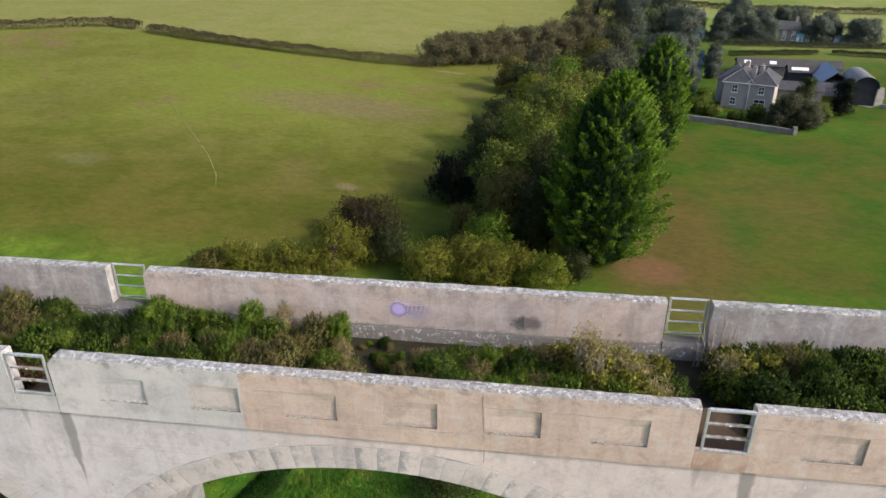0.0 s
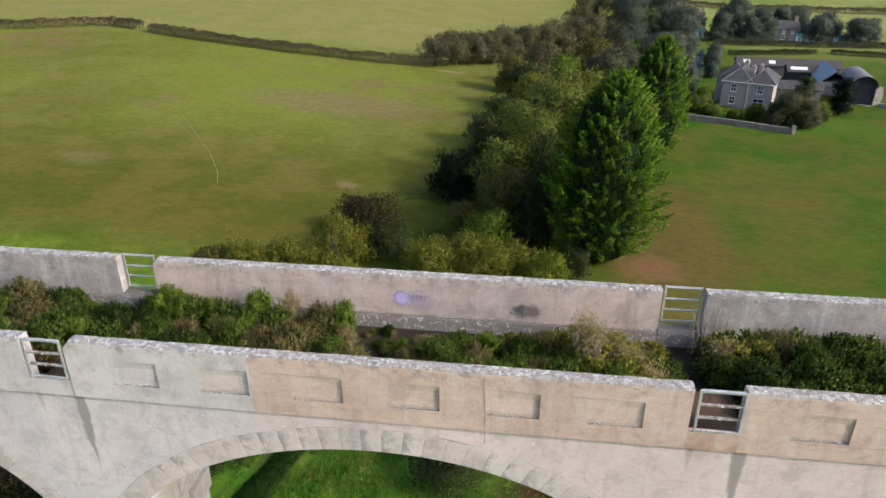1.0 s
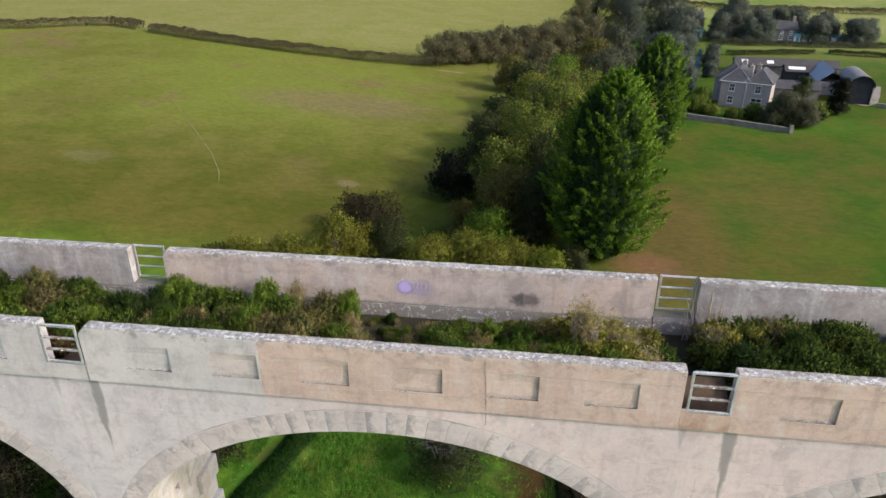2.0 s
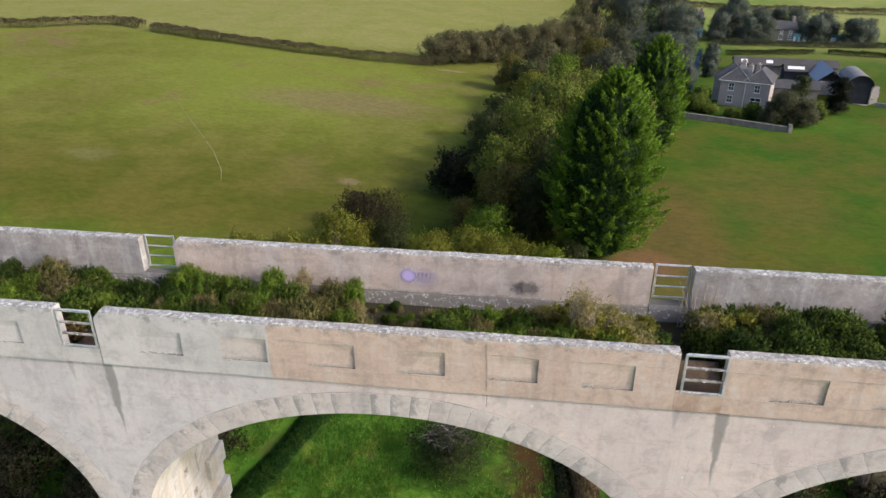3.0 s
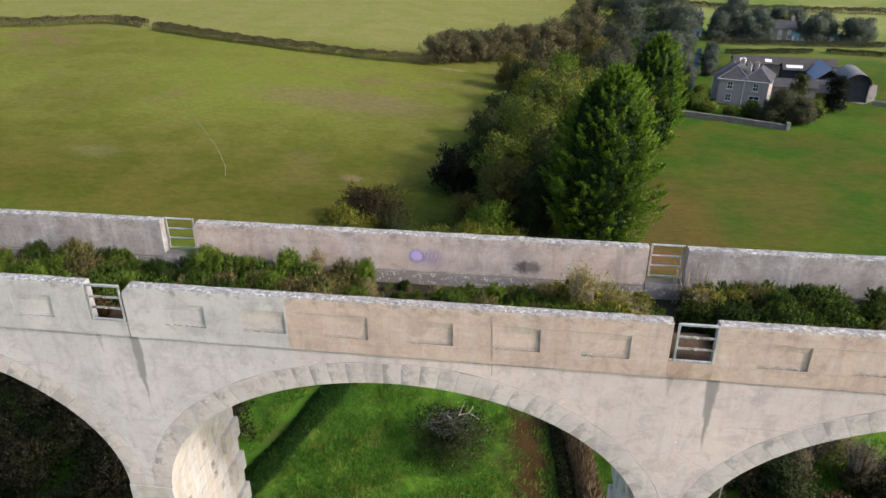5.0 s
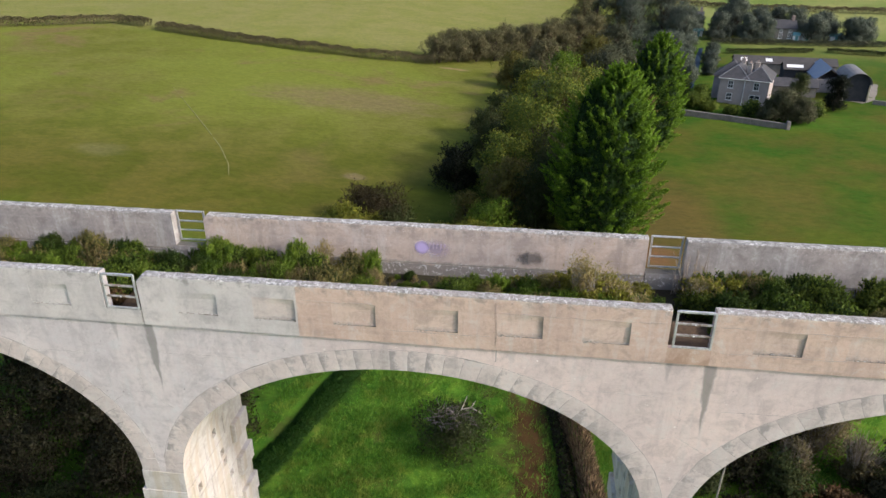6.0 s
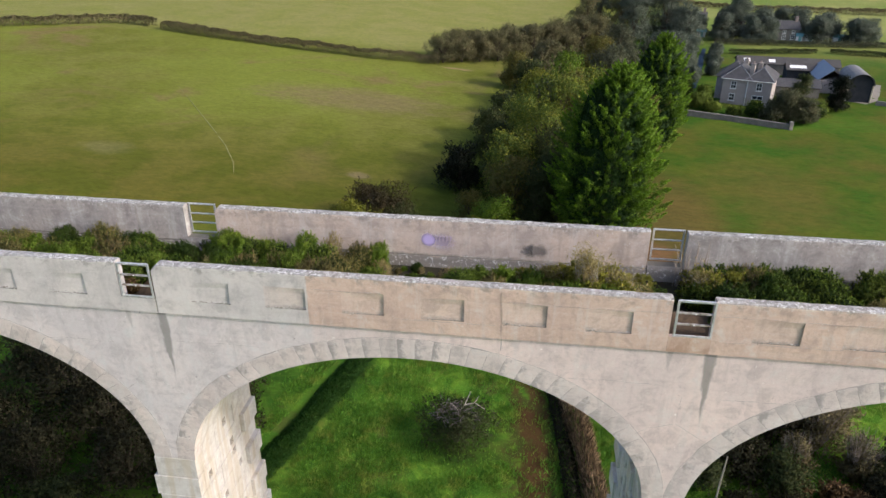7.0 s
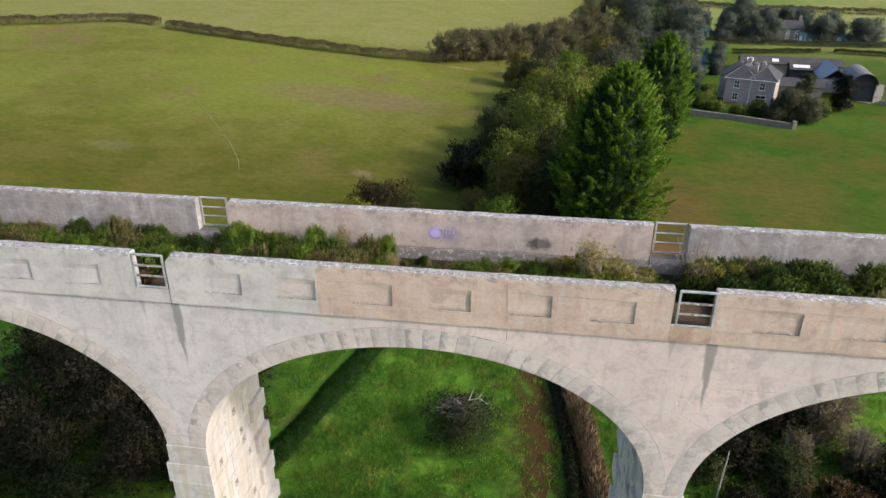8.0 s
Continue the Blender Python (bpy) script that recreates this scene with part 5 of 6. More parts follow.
def dutch_barn(x, y, turn):
    ob = thing("dutch_barn", x, y, float(gz(x, y)) - 0.1, "round-roofed steel hay barn with a dark open front", "barn", "farmyard buildings", turn)
    w, d, h = 4.8, 11.0, 3.7
    bm = bmesh.new()
    rows = []
    for i in range(13):
        a = math.pi * i / 12
        cx, cz = w / 2 - (w / 2 + 0.15) * math.cos(a), h + 2.3 * math.sin(a)
        rows.append([bm.verts.new((cx, q, cz + o)) for q, o in ((-0.3, 0), (d, 0), (d, 0.08), (-0.3, 0.08))])
    for a, b in zip(rows, rows[1:]):
        for j in range(4):
            bm.faces.new((a[j], a[(j + 1) % 4], b[(j + 1) % 4], b[j]))
    bmesh.ops.recalc_face_normals(bm, faces=bm.faces)
    part("roof", bm, PALESHEET, ob)
    bm = bmesh.new()
    vs = [bm.verts.new((w / 2 - w / 2 * math.cos(math.pi * i / 12), 0.4, h + 2.25 * math.sin(math.pi * i / 12))) for i in range(13)]
    lo = [bm.verts.new((0, 0.4, -0.8)), bm.verts.new((w, 0.4, -0.8))]
    bm.faces.new([lo[1], *vs[::-1], lo[0]])
    r2 = bmesh.ops.extrude_face_region(bm, geom=bm.faces[:])
    bmesh.ops.translate(bm, verts=[v for v in r2["geom"] if isinstance(v, bmesh.types.BMVert)], vec=(0, 0.15, 0))
    bmesh.ops.recalc_face_normals(bm, faces=bm.faces)
    part("gable", bm, DARKOPEN, ob)
    for x0 in (0, w - 0.12):
        part("side", boxed(x0, x0 + 0.12, 0.6, d, -0.8, h), DARKSHEET, ob)
        part("corner_post", boxed(x0 - 0.06, x0 + 0.2, 0.1, 0.38, -0.8, h, 0.02), PALEWOOD, ob)


farmhouse()
shed("long_barn", 44.5, 163.5, 23.0, 6.0, 2.6, 1.3, -8, STONE, SHEET, "long low stone barn with a grey sheet roof", sky_lights=2)
shed("cart_shed", 53.6, 155.0, 8.8, 5.0, 3.0, 1.3, -8, DARKOPEN, SHEET, "cart shed with a dark open front and a pale roof strip", sky_lights=1)
shed("blue_roofed_shed", 57.4, 145.5, 5.6, 12.0, 3.0, 2.5, -8, RENDERED, BLUESHEET, "farm shed with a blue-grey slate roof", along="y")
shed("stone_shed", 47.2, 141.5, 9.0, 5.0, 2.3, 1.4, -8, STONE, SLATE, "low stone outbuilding with a slate roof")
dutch_barn(60.9, 138.5, -10)


def garden_wall():
    pts = [(24.0, 124.3), (33.6, 120.6), (43.2, 116.2)]
    x0, y0 = pts[0]
    ob = thing("garden_wall", x0, y0, float(gz(x0, y0)), "low grey stone wall in front of the farmhouse garden", "wall")
    for (ax, ay), (bx, by) in zip(pts, pts[1:]):
        n = 8
        for i in range(n):
            px, py = ax + (bx - ax) * i / n, ay + (by - ay) * i / n
            ln = math.hypot(bx - ax, by - ay) / n
            bm = boxed(0.01, ln - 0.01, -0.25, 0.25, -0.5, 1.1, 0.04)
            ang = math.degrees(math.atan2(by - ay, bx - ax))
            bmesh.ops.transform(bm, matrix=pose(px - x0, py - y0, float(gz(px, py) - gz(x0, y0)), 0, 0, ang), verts=bm.verts)
            part("wall_length", bm, STONE, ob)
    part("gate_pier", boxed(bx - x0 - 0.35, bx - x0 + 0.35, by - y0 - 0.35, by - y0 + 0.35, -0.5, 1.35, 0.05), STONE, ob)


garden_wall()
for i, (x, y, h, r, tint) in enumerate(((38.5, 124.6, 3.0, 2.0, "ivy"), (44.2, 122.0, 6.0, 3.8, "drab"), (47.6, 126.5, 8.4, 2.3, "dark"), (56.4, 130.5, 7.4, 2.7, "yew"), (41.2, 121.5, 4.2, 2.6, "drab"), (47.0, 120.8, 4.8, 2.8, "drab"), (30.5, 133.5, 3.6, 2.3, "ivy"), (27.5, 141.0, 4.0, 2.6, "ivy"), (31.0, 127.5, 1.8, 1.9, "ivy"), (35.0, 125.0, 1.6, 1.8, "ivy"), (51.3, 126.0, 3.2, 2.0, "ivy"), (28.5, 130.0, 3.0, 2.2, "ivy"))):
    broadleaf("garden_shrub", x, y, h, r, tint, "black-green clipped yew beside the hay barn" if tint == "yew" else "dark evergreen garden shrub by the farmhouse" if tint != "drab" else "broad grey-green garden shrub by the farmhouse", "shrub", n=int(2500 + 1300 * r * r), size=0.24, seed=140 + i, base=0.0, group="garden shrubs", lobe_count=34)


def cottage(x, y, w, h, turn, wallm):
    ob = thing("cottage", x, y, float(gz(x, y)) - 0.2, "far stone cottage with a grey slate roof among trees", "house", "far cottages", turn)
    part("wall", boxed(0, w, 0, 6, -1, h), wallm, ob)
    roof = part("roof", gable_roof(0, w, 0, 6, h, 2.2), SLATE, ob)
    part("chimney", boxed(w - 1.1, w - 0.3, 2.6, 3.4, h + 1.0, h + 3.4), BRICKRED, roof)
    for i in range(2):
        window(ob, w * (0.28 + 0.44 * i), 0.6, 1.1, 1.3)
        window(ob, w * (0.28 + 0.44 * i), 2.3, 0.9, 0.9)


TEAL = stain("teal_sheet", (0.10, 0.24, 0.24), (0.15, 0.30, 0.29), 0.8, 0.6)


def garden_hut(x, y, w, h, turn, roofm):
    ob = thing("garden_hut", x, y, float(gz(x, y)), "small pale garden hut with a bright roof near the cottages", "hut", "garden huts", turn)
    part("wall", boxed(0, w, 0, 2.2, -0.4, h), WHITE, ob)
    part("roof", gable_roof(0, w, 0, 2.2, h, 0.8, 0.15, 0.06), roofm, ob)
    part("door", boxed(w * 0.4, w * 0.4 + 0.8, -0.05, 0.02, 0, min(h - 0.1, 1.8)), TEAL, ob)


garden_hut(43.8, 211.5, 2.6, 1.7, -12, TEAL)
garden_hut(74.6, 207.2, 2.4, 1.5, 10, WHITE)
garden_hut(71.8, 207.6, 1.8, 1.6, -20, TEAL)
garden_hut(82.6, 208.0, 3.4, 1.4, -5, TEAL)
cottage(67.0, 209.0, 5.8, 3.5, -4, STONE)
cottage(50.5, 216.0, 8.0, 4.4, -10, STONE)
cottage(43.0, 226.0, 6.0, 3.2, -10, WHITE)
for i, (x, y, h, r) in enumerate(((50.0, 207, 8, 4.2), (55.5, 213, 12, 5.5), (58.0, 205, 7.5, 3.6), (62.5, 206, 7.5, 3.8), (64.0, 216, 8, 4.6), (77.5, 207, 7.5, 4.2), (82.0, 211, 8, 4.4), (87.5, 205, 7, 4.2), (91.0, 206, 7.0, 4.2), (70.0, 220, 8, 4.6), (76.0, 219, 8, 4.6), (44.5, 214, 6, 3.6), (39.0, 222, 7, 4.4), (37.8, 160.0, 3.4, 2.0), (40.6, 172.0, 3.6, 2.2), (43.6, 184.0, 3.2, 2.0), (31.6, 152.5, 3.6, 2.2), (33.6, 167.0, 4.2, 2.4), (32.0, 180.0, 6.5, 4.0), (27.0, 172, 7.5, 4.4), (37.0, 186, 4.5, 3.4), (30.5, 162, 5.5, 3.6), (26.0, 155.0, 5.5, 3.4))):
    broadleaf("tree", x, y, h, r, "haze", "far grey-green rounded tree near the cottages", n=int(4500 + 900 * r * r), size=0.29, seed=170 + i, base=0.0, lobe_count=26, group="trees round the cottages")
hedge("hedge", [(48, 186.5), (60, 188.5), (72, 190)], 1.3, 1.6, "dark", "low clipped hedge behind the farm", 260, 0.26, 5)
hedge("hedge", [(76, 191), (82, 189), (90, 187)], 1.3, 1.6, "dark", "low clipped hedge behind the farm", 260, 0.26, 6)
hedge("hedge", [(47, 201), (62, 200.5), (80, 200), (96, 201)], 1.6, 1.8, "grey", "hedge in front of the cottages", 260, 0.30, 7)
hedge("hedge", [(20, 300), (70, 270), (140, 262), (220, 270)], 2.2, 3.0, "hedge", "far hedge between green fields", 130, 0.42, 8)
hedge("hedge", [(60, 350), (130, 320), (260, 330)], 2.5, 3.5, "dark", "far hedge between green fields", 110, 0.55, 9)
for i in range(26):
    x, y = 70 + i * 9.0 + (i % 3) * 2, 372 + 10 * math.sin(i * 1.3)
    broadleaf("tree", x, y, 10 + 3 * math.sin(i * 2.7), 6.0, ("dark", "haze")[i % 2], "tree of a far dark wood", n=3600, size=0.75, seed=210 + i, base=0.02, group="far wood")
strip("field_track", [(-76, 112.5), (-66.1, 99.6), (-59.5, 91.0), (-53.7, 83.3), (-49.5, 76.5), (-47.8, 72.5)], (0.05, 0.13, 0.17, 0.17, 0.16, 0.06), stain("track_grass", (0.190, 0.175, 0.075), (0.135, 0.130, 0.040), 0.8), "faint trodden track across the pasture", 0.06)

YARD = stain("yard_gravel", (0.22, 0.195, 0.16), (0.17, 0.15, 0.125), 0.6)
strip("yard", [(63.5, 137.6), (66.5, 141.0), (69.6, 148.0), (73.0, 155.0)], (2.6, 3.8, 4.2, 3.6), YARD, "pale gravel yard beside the hay barn", 0.05, 0.06)
low = thing("field_wall", 66.3, 136.6, float(gz(66.3, 136.6)), "short low stone wall beside the gravel yard", "wall", turn=-24)
part("wall_length", boxed(0, 3.0, -0.25, 0.25, -0.5, 0.9, 0.05), STONE, low)
part("wall_length", boxed(3.02, 6.4, -0.25, 0.25, -0.7, 0.8, 0.05), STONE, low)
# a bluish streak of lens flare by the farm, laid as a dark strip
k = Mat("streak_blue", 0.55)
k.b.inputs["Specular IOR Level"].default_value = 0.05
k.color((0.010, 0.022, 0.040))
k.bump(k.noise(1.5, 3), 0.03, 0.3)
strip("blue_streak", [(31.0, 146.0), (34.0, 158.0), (38.3, 176.0), (42.6, 193.0)], (0.9, 1.6, 1.6, 1.0), k.m, "narrow dark blue strip standing in for a streak of flare", 0.06, 0.1)


# ---- growth on the deck ----
def tuft_mesh(seed, radius, height, tips, per, length, width, tint, upright=0.6, cushions=12):
    """Foliage of a low shrub: rounded cushions, each of many tufts of small leaves."""
    rng = np.random.default_rng(seed)
    w = np.arange(cushions) * 2.39996 + seed
    f = (np.arange(cushions) + 0.5) / cushions
    rr = radius * 0.72 * np.sqrt(f) * rng.uniform(0.85, 1.1, cushions)
    top = height * (1.0 - 0.30 * f ** 1.6) * rng.uniform(0.82, 1.05, cushions)
    cr = radius * rng.uniform(0.28, 0.46, cushions)
    C0 = np.stack([np.cos(w) * rr, np.sin(w) * rr, top - cr * 0.9], 1)
    low = C0 * np.array([1.12, 1.12, 0.5])
    C0 = np.concatenate([C0, low])
    cr = np.concatenate([cr, cr * 1.05])
    pick = rng.integers(0, len(C0), tips)
    d = rng.normal(0, 1, (tips, 3))
    d[:, 2] = np.abs(d[:, 2]) * 0.9 - 0.15
    d /= np.linalg.norm(d, axis=1, keepdims=True)
    tip = C0[pick] + d * cr[pick][:, None] * rng.uniform(0.8, 1.15, (tips, 1))
    ax = d + np.array([0, 0, upright]) + rng.normal(0, 0.22, (tips, 3))
    ax /= np.linalg.norm(ax, axis=1, keepdims=True)
    C = np.repeat(tip, per, 0)
    A = np.repeat(ax, per, 0)
    u = rng.uniform(0, 1, (tips * per, 1))
    C = C - A * (1 - u) * length * 3.0 + rng.normal(0, length * 0.36, C.shape) * (1.1 - u)
    C[:, 2] = np.maximum(C[:, 2], 0.05)
    whole = (C - np.array([0, 0, height * 0.35])) / np.array([radius, radius, height * 0.65])
    out = np.repeat(d, per, 0) * 0.45 + whole * 0.55 + A * 0.2
    made = []
    for name, tone, m in (("foliage", tint, u[:, 0] < 0.68), ("new_growth", TIP.get(tint, tint), u[:, 0] >= 0.68)):
        V, F = leaves(rng, C[m], A[m], length, width, 0.5, out[m])
        V[:, 2] = np.maximum(V[:, 2], 0.01)
        made.append((name, soften(raw(name, V, F, LEAF[tone]), out[m], rng, 0.4)))
    return made


def shrub_kind(name, seed, radius, height, tint, label, tips=150, per=16, length=0.085, width=0.034, upright=0.6, stem_n=14, stem_m=None):
    ob = thing(name, 0, 0, -100, label, "shrub", "shrubs on the viaduct")
    for piece, me in tuft_mesh(seed, radius, height, tips, per, length, width, tint, upright):
        made = part(piece, me, None, ob)
        if piece == "new_growth":
            tagged(made, kind="stuff")
    rng = random.Random(seed)
    V, F = twigs(rng, stem_n, radius * 0.85, height * 0.82, 0.014)
    part("branchwork", raw("branchwork", V, F, stem_m or BARK), None, ob)
    return ob


KINDS = {
    "gorse": [shrub_kind("gorse_shrub", 300 + i, 0.86, 1.30, "gorse", "dense green gorse shrub rooted in the trackbed", 900, 22, 0.085, 0.017, 0.9) for i in range(5)],
    "heath": [shrub_kind("heather_shrub", 310 + i, 0.78, 1.20, "heath", "olive and brown heather shrub rooted in the trackbed", 700, 18, 0.095, 0.018, 0.8, 24, TWIG) for i in range(4)],
    "dry": [shrub_kind("dry_shrub", 320 + i, 0.48, 1.2, "dry", "withered straw-coloured shrub among green ones", 190, 14, 0.12, 0.014, 1.0, 40, TWIG) for i in range(2)],
    "ivy": [shrub_kind("ivy_mound", 330 + i, 0.92, 1.2, "ivy", "dark green ivy and bramble mound", 620, 15, 0.075, 0.045, 0.3) for i in range(3)],
    "yellow": [shrub_kind("sallow_shrub", 340 + i, 0.68, 1.25, "yellow", "yellowing sallow shrub beside the parapet", 280, 13, 0.085, 0.05, 0.3, 26, TWIG) for i in range(2)],
    "bright": [shrub_kind("broom_shrub", 350 + i, 0.58, 1.15, "bright", "bright green young broom shrub", 420, 22, 0.10, 0.018, 1.2) for i in range(3)],
    "bracken": [shrub_kind("dead_bracken", 360, 0.42, 0.72, "bracken", "dead brown bracken heaped in a refuge opening", 420, 12, 0.11, 0.05, 0.0, 10, TWIG)],
}
used = set()
srng = random.Random(12)


def plant(kind, x, y, s=1.0, tall=1.0):
    ob = srng.choice(KINDS[kind])
    m = pose(x, y, DECK - 0.02, srng.uniform(-6, 6), srng.uniform(-6, 6), srng.uniform(0, 360)) @ Matrix.Diagonal((s, s, s * tall, 1))
    if ob not in used:
        used.add(ob)
        ob.matrix_world = m
    else:
        made = copy_thing(ob, m)
        made.matrix_basis = m


# dense thicket in the middle and western bays
x = -44.0
while x < -9.7:
    for y in (1.2, 2.15, 3.1, 3.95):
        if srng.random() < 0.03:
            continue
        px, py = x + srng.uniform(-0.4, 0.4), y + srng.uniform(-0.15, 0.15)
        near_gap = px > -12.0
        kind = srng.choices(("gorse", "heath", "bright", "dry"), (0.58, 0.24, 0.13, 0.05) if not near_gap else (0.25, 0.48, 0.07, 0.20))[0]
        size = srng.uniform(0.88, 1.04) * (1.0 if py < 2.6 else 0.95 if py < 3.6 else 0.92 if -14.5 < px else 0.74)
        tall = srng.uniform(0.82, 1.34)
        size *= srng.uniform(0.84, 1.06)
        if py > 3.4:
            tall = min(tall, 1.12)
        if -14.6 < px:
            tall *= 1.18
        if -15.1 < px < -14.5 and py > 3:
            continue
        if py < 1.9 and -1.9 < (px + 8.55) % BAY - 8.55 < 1.0:
            continue
        plant(kind, px, py, size, tall)
    x += 0.78
plant("bright", -15.9, 3.8, 1.15, 1.05)
plant("bright", -15.3, 3.75, 1.1, 1.05)
plant("gorse", -15.5, 4.0, 0.85, 1.15)
plant("gorse", -15.0, 4.0, 0.8, 1.1)
plant("heath", -20.9, 4.0, 0.9, 1.3)
# past the bare patch
for kind, px, py, s, tall in (
    ("heath", -9.5, 1.9, 0.85, 1.1), ("dry", -9.7, 2.7, 0.9, 1.0), ("heath", -8.9, 1.5, 0.7, 1.1), ("dry", -9.9, 3.4, 0.8, 0.9), ("heath", -10.0, 1.3, 0.85, 1.3),
    ("heath", -7.2, 1.6, 0.72, 1.2), ("heath", -6.0, 1.3, 0.8, 1.3), ("bright", -5.2, 1.2, 1.0, 1.35), ("gorse", -3.9, 1.25, 0.9, 1.25), ("heath", -4.6, 2.3, 0.7, 1.0), ("yellow", -3.3, 2.9, 0.8, 1.0), ("gorse", -7.6, 1.2, 0.6, 1.3), ("gorse", -6.7, 1.7, 0.75, 1.2), ("bright", -6.2, 2.0, 0.9, 1.0), ("bright", -5.5, 1.7, 1.0, 1.1), ("gorse", -5.0, 2.6, 0.7, 0.9), ("bright", -4.8, 1.6, 1.0, 1.2),
    ("heath", -4.3, 1.8, 0.9, 1.15), ("gorse", -4.0, 2.8, 0.75, 0.9), ("yellow", -3.6, 3.5, 0.85, 1.0), ("gorse", -3.4, 1.7, 0.95, 1.15), ("heath", -5.9, 3.0, 0.45, 0.9),
    ("dry", -3.0, 2.5, 1.2, 1.25), ("yellow", -2.7, 2.9, 1.1, 1.1), ("yellow", -2.7, 1.7, 1.0, 1.15), ("yellow", -2.0, 3.1, 0.95, 1.1), ("yellow", -1.9, 1.9, 1.0, 1.1), ("yellow", -1.35, 1.4, 0.95, 1.0),
    ("yellow", -3.1, 3.7, 0.75, 1.2), ("gorse", -2.4, 1.3, 0.9, 1.2), ("ivy", -1.3, 2.6, 0.75, 1.0), ("yellow", -2.2, 3.8, 0.8, 0.9), ("yellow", -1.5, 3.6, 0.7, 0.9),
    ("heath", -7.9, 2.4, 0.7, 1.0), ("dry", -7.5, 3.1, 0.8, 0.9), ("gorse", -7.0, 2.5, 0.85, 1.1), ("gorse", -6.5, 3.2, 0.7, 1.0), ("heath", -5.9, 2.6, 0.75, 1.0), ("bright", -5.6, 3.2, 0.9, 1.0), ("heath", -5.1, 3.3, 0.6, 1.0), ("bright", -4.6, 2.9, 0.95, 1.05), ("heath", -4.1, 3.5, 0.8, 1.1), ("yellow", -4.9, 3.8, 0.6, 0.9), ("ivy", -0.7, 2.7, 0.7, 0.9), ("yellow", -0.9, 3.6, 0.7, 0.9), ("heath", -8.3, 1.4, 0.6, 1.1),
    ("ivy", 1.45, 1.5, 0.75, 1.0), ("ivy", 0.9, 2.9, 0.6, 0.9), ("yellow", 1.2, 3.4, 0.9, 1.15), ("yellow", 0.95, 3.9, 0.8, 1.1), ("yellow", 1.9, 3.7, 0.9, 1.1),
    ("ivy", 1.7, 2.5, 0.95, 1.1), ("ivy", 2.1, 1.4, 1.0, 1.15), ("heath", 2.6, 3.8, 0.85, 1.3), ("heath", 3.1, 3.7, 0.85, 1.2), ("ivy", 2.9, 2.4, 0.95, 1.1), ("ivy", 1.5, 3.9, 0.8, 1.25), ("ivy", 2.4, 3.95, 0.8, 1.2), ("ivy", 3.2, 3.9, 0.85, 1.2), ("ivy", 4.1, 3.95, 0.85, 1.25), ("ivy", 5.0, 3.9, 0.85, 1.2), ("ivy", 0.9, 2.9, 0.8, 1.0), ("ivy", 3.0, 1.4, 0.95, 1.15),
):
    plant(kind, px, max(py, 0.42 + 0.86 * s), s, tall)
REFUGE_EARTH = stain("refuge_earth", (0.125, 0.080, 0.046), (0.075, 0.050, 0.030), 1.4)


def earth_bank(kp):
    """A bank of bare earth drifted into a refuge."""
    bm = bmesh.new()
    bmesh.ops.create_grid(bm, x_segments=18, y_segments=18, size=1.0)
    for v in bm.verts:
        edge = max(0.0, 1.0 - max(abs(v.co.x), abs(v.co.y)) ** 4)
        v.co.x *= 0.95 + 0.08 * noise.noise((v.co.x * 3, v.co.y * 3, kp))
        v.co.y *= 0.92
        v.co.z = edge * (0.10 + 0.50 * max(0.0, 0.5 + 0.54 * v.co.y) ** 1.3 + 0.05 * noise.noise((v.co.x * 2.2, v.co.y * 2.2, kp + 4.0)) + 0.02 * noise.noise((v.co.x * 8, v.co.y * 8, kp))) - 0.04
    bmesh.ops.recalc_face_normals(bm, faces=bm.faces)
    ob = part("earth_bank", bm, REFUGE_EARTH)
    ob.location = (kp * BAY + (0.22 if kp >= 0 else 0.0), 1.36, DECK)
    tagged(ob, "bank of bare brown earth in a parapet refuge", "earth")


for kp in (-2, -1, 0, 1):
    earth_bank(kp)
    for bx, by in ((-1.2, 1.3), (-1.4, 0.95), (-1.6, 1.5)) if kp < 0 else ((-0.9, 1.2),):
        plant("bracken", kp * BAY + bx, by, 1.0, 1.1)
for i in range(34):
    plant(srng.choice(("heath", "bright", "gorse", "dry")), srng.uniform(-9.9, -7.4), srng.uniform(0.8, 4.2), srng.uniform(0.14, 0.34), 1.0)
x = 3.2
while x < 40:
    for y in (1.3, 2.2, 3.1, 3.9):
        if srng.random() < 0.06:
            continue
        plant(srng.choices(("ivy", "gorse", "heath"), (0.66, 0.22, 0.12))[0], x + srng.uniform(-0.4, 0.4), y + srng.uniform(-0.1, 0.1), srng.uniform(0.8, 0.95) * (1 if y < 2.5 else 0.95 if y < 3.5 else 0.86), srng.uniform(1.0, 1.35))
    x += 1.0


def creepers():
    """Bare climbing stems by the far opening."""
    ob = thing("dead_creeper", 0.62, 4.45, DECK, "bare grey creeper stems climbing the parapet end", "creeper")
    rng = random.Random(5)
    for i in range(22):
        a = rng.uniform(-0.45, 0.7)
        h = rng.uniform(0.9, 1.8)
        V, F = tube(((a, -0.1, -0.05), (a + rng.uniform(-0.15, 0.1), rng.uniform(-0.25, 0), h * 0.5), (a + rng.uniform(-0.2, 0.2), 0.1, h)), (0.022, 0.016, 0.008), 5)
        part("stem", raw("stem", V, F, TWIG, True), None, ob)


creepers()


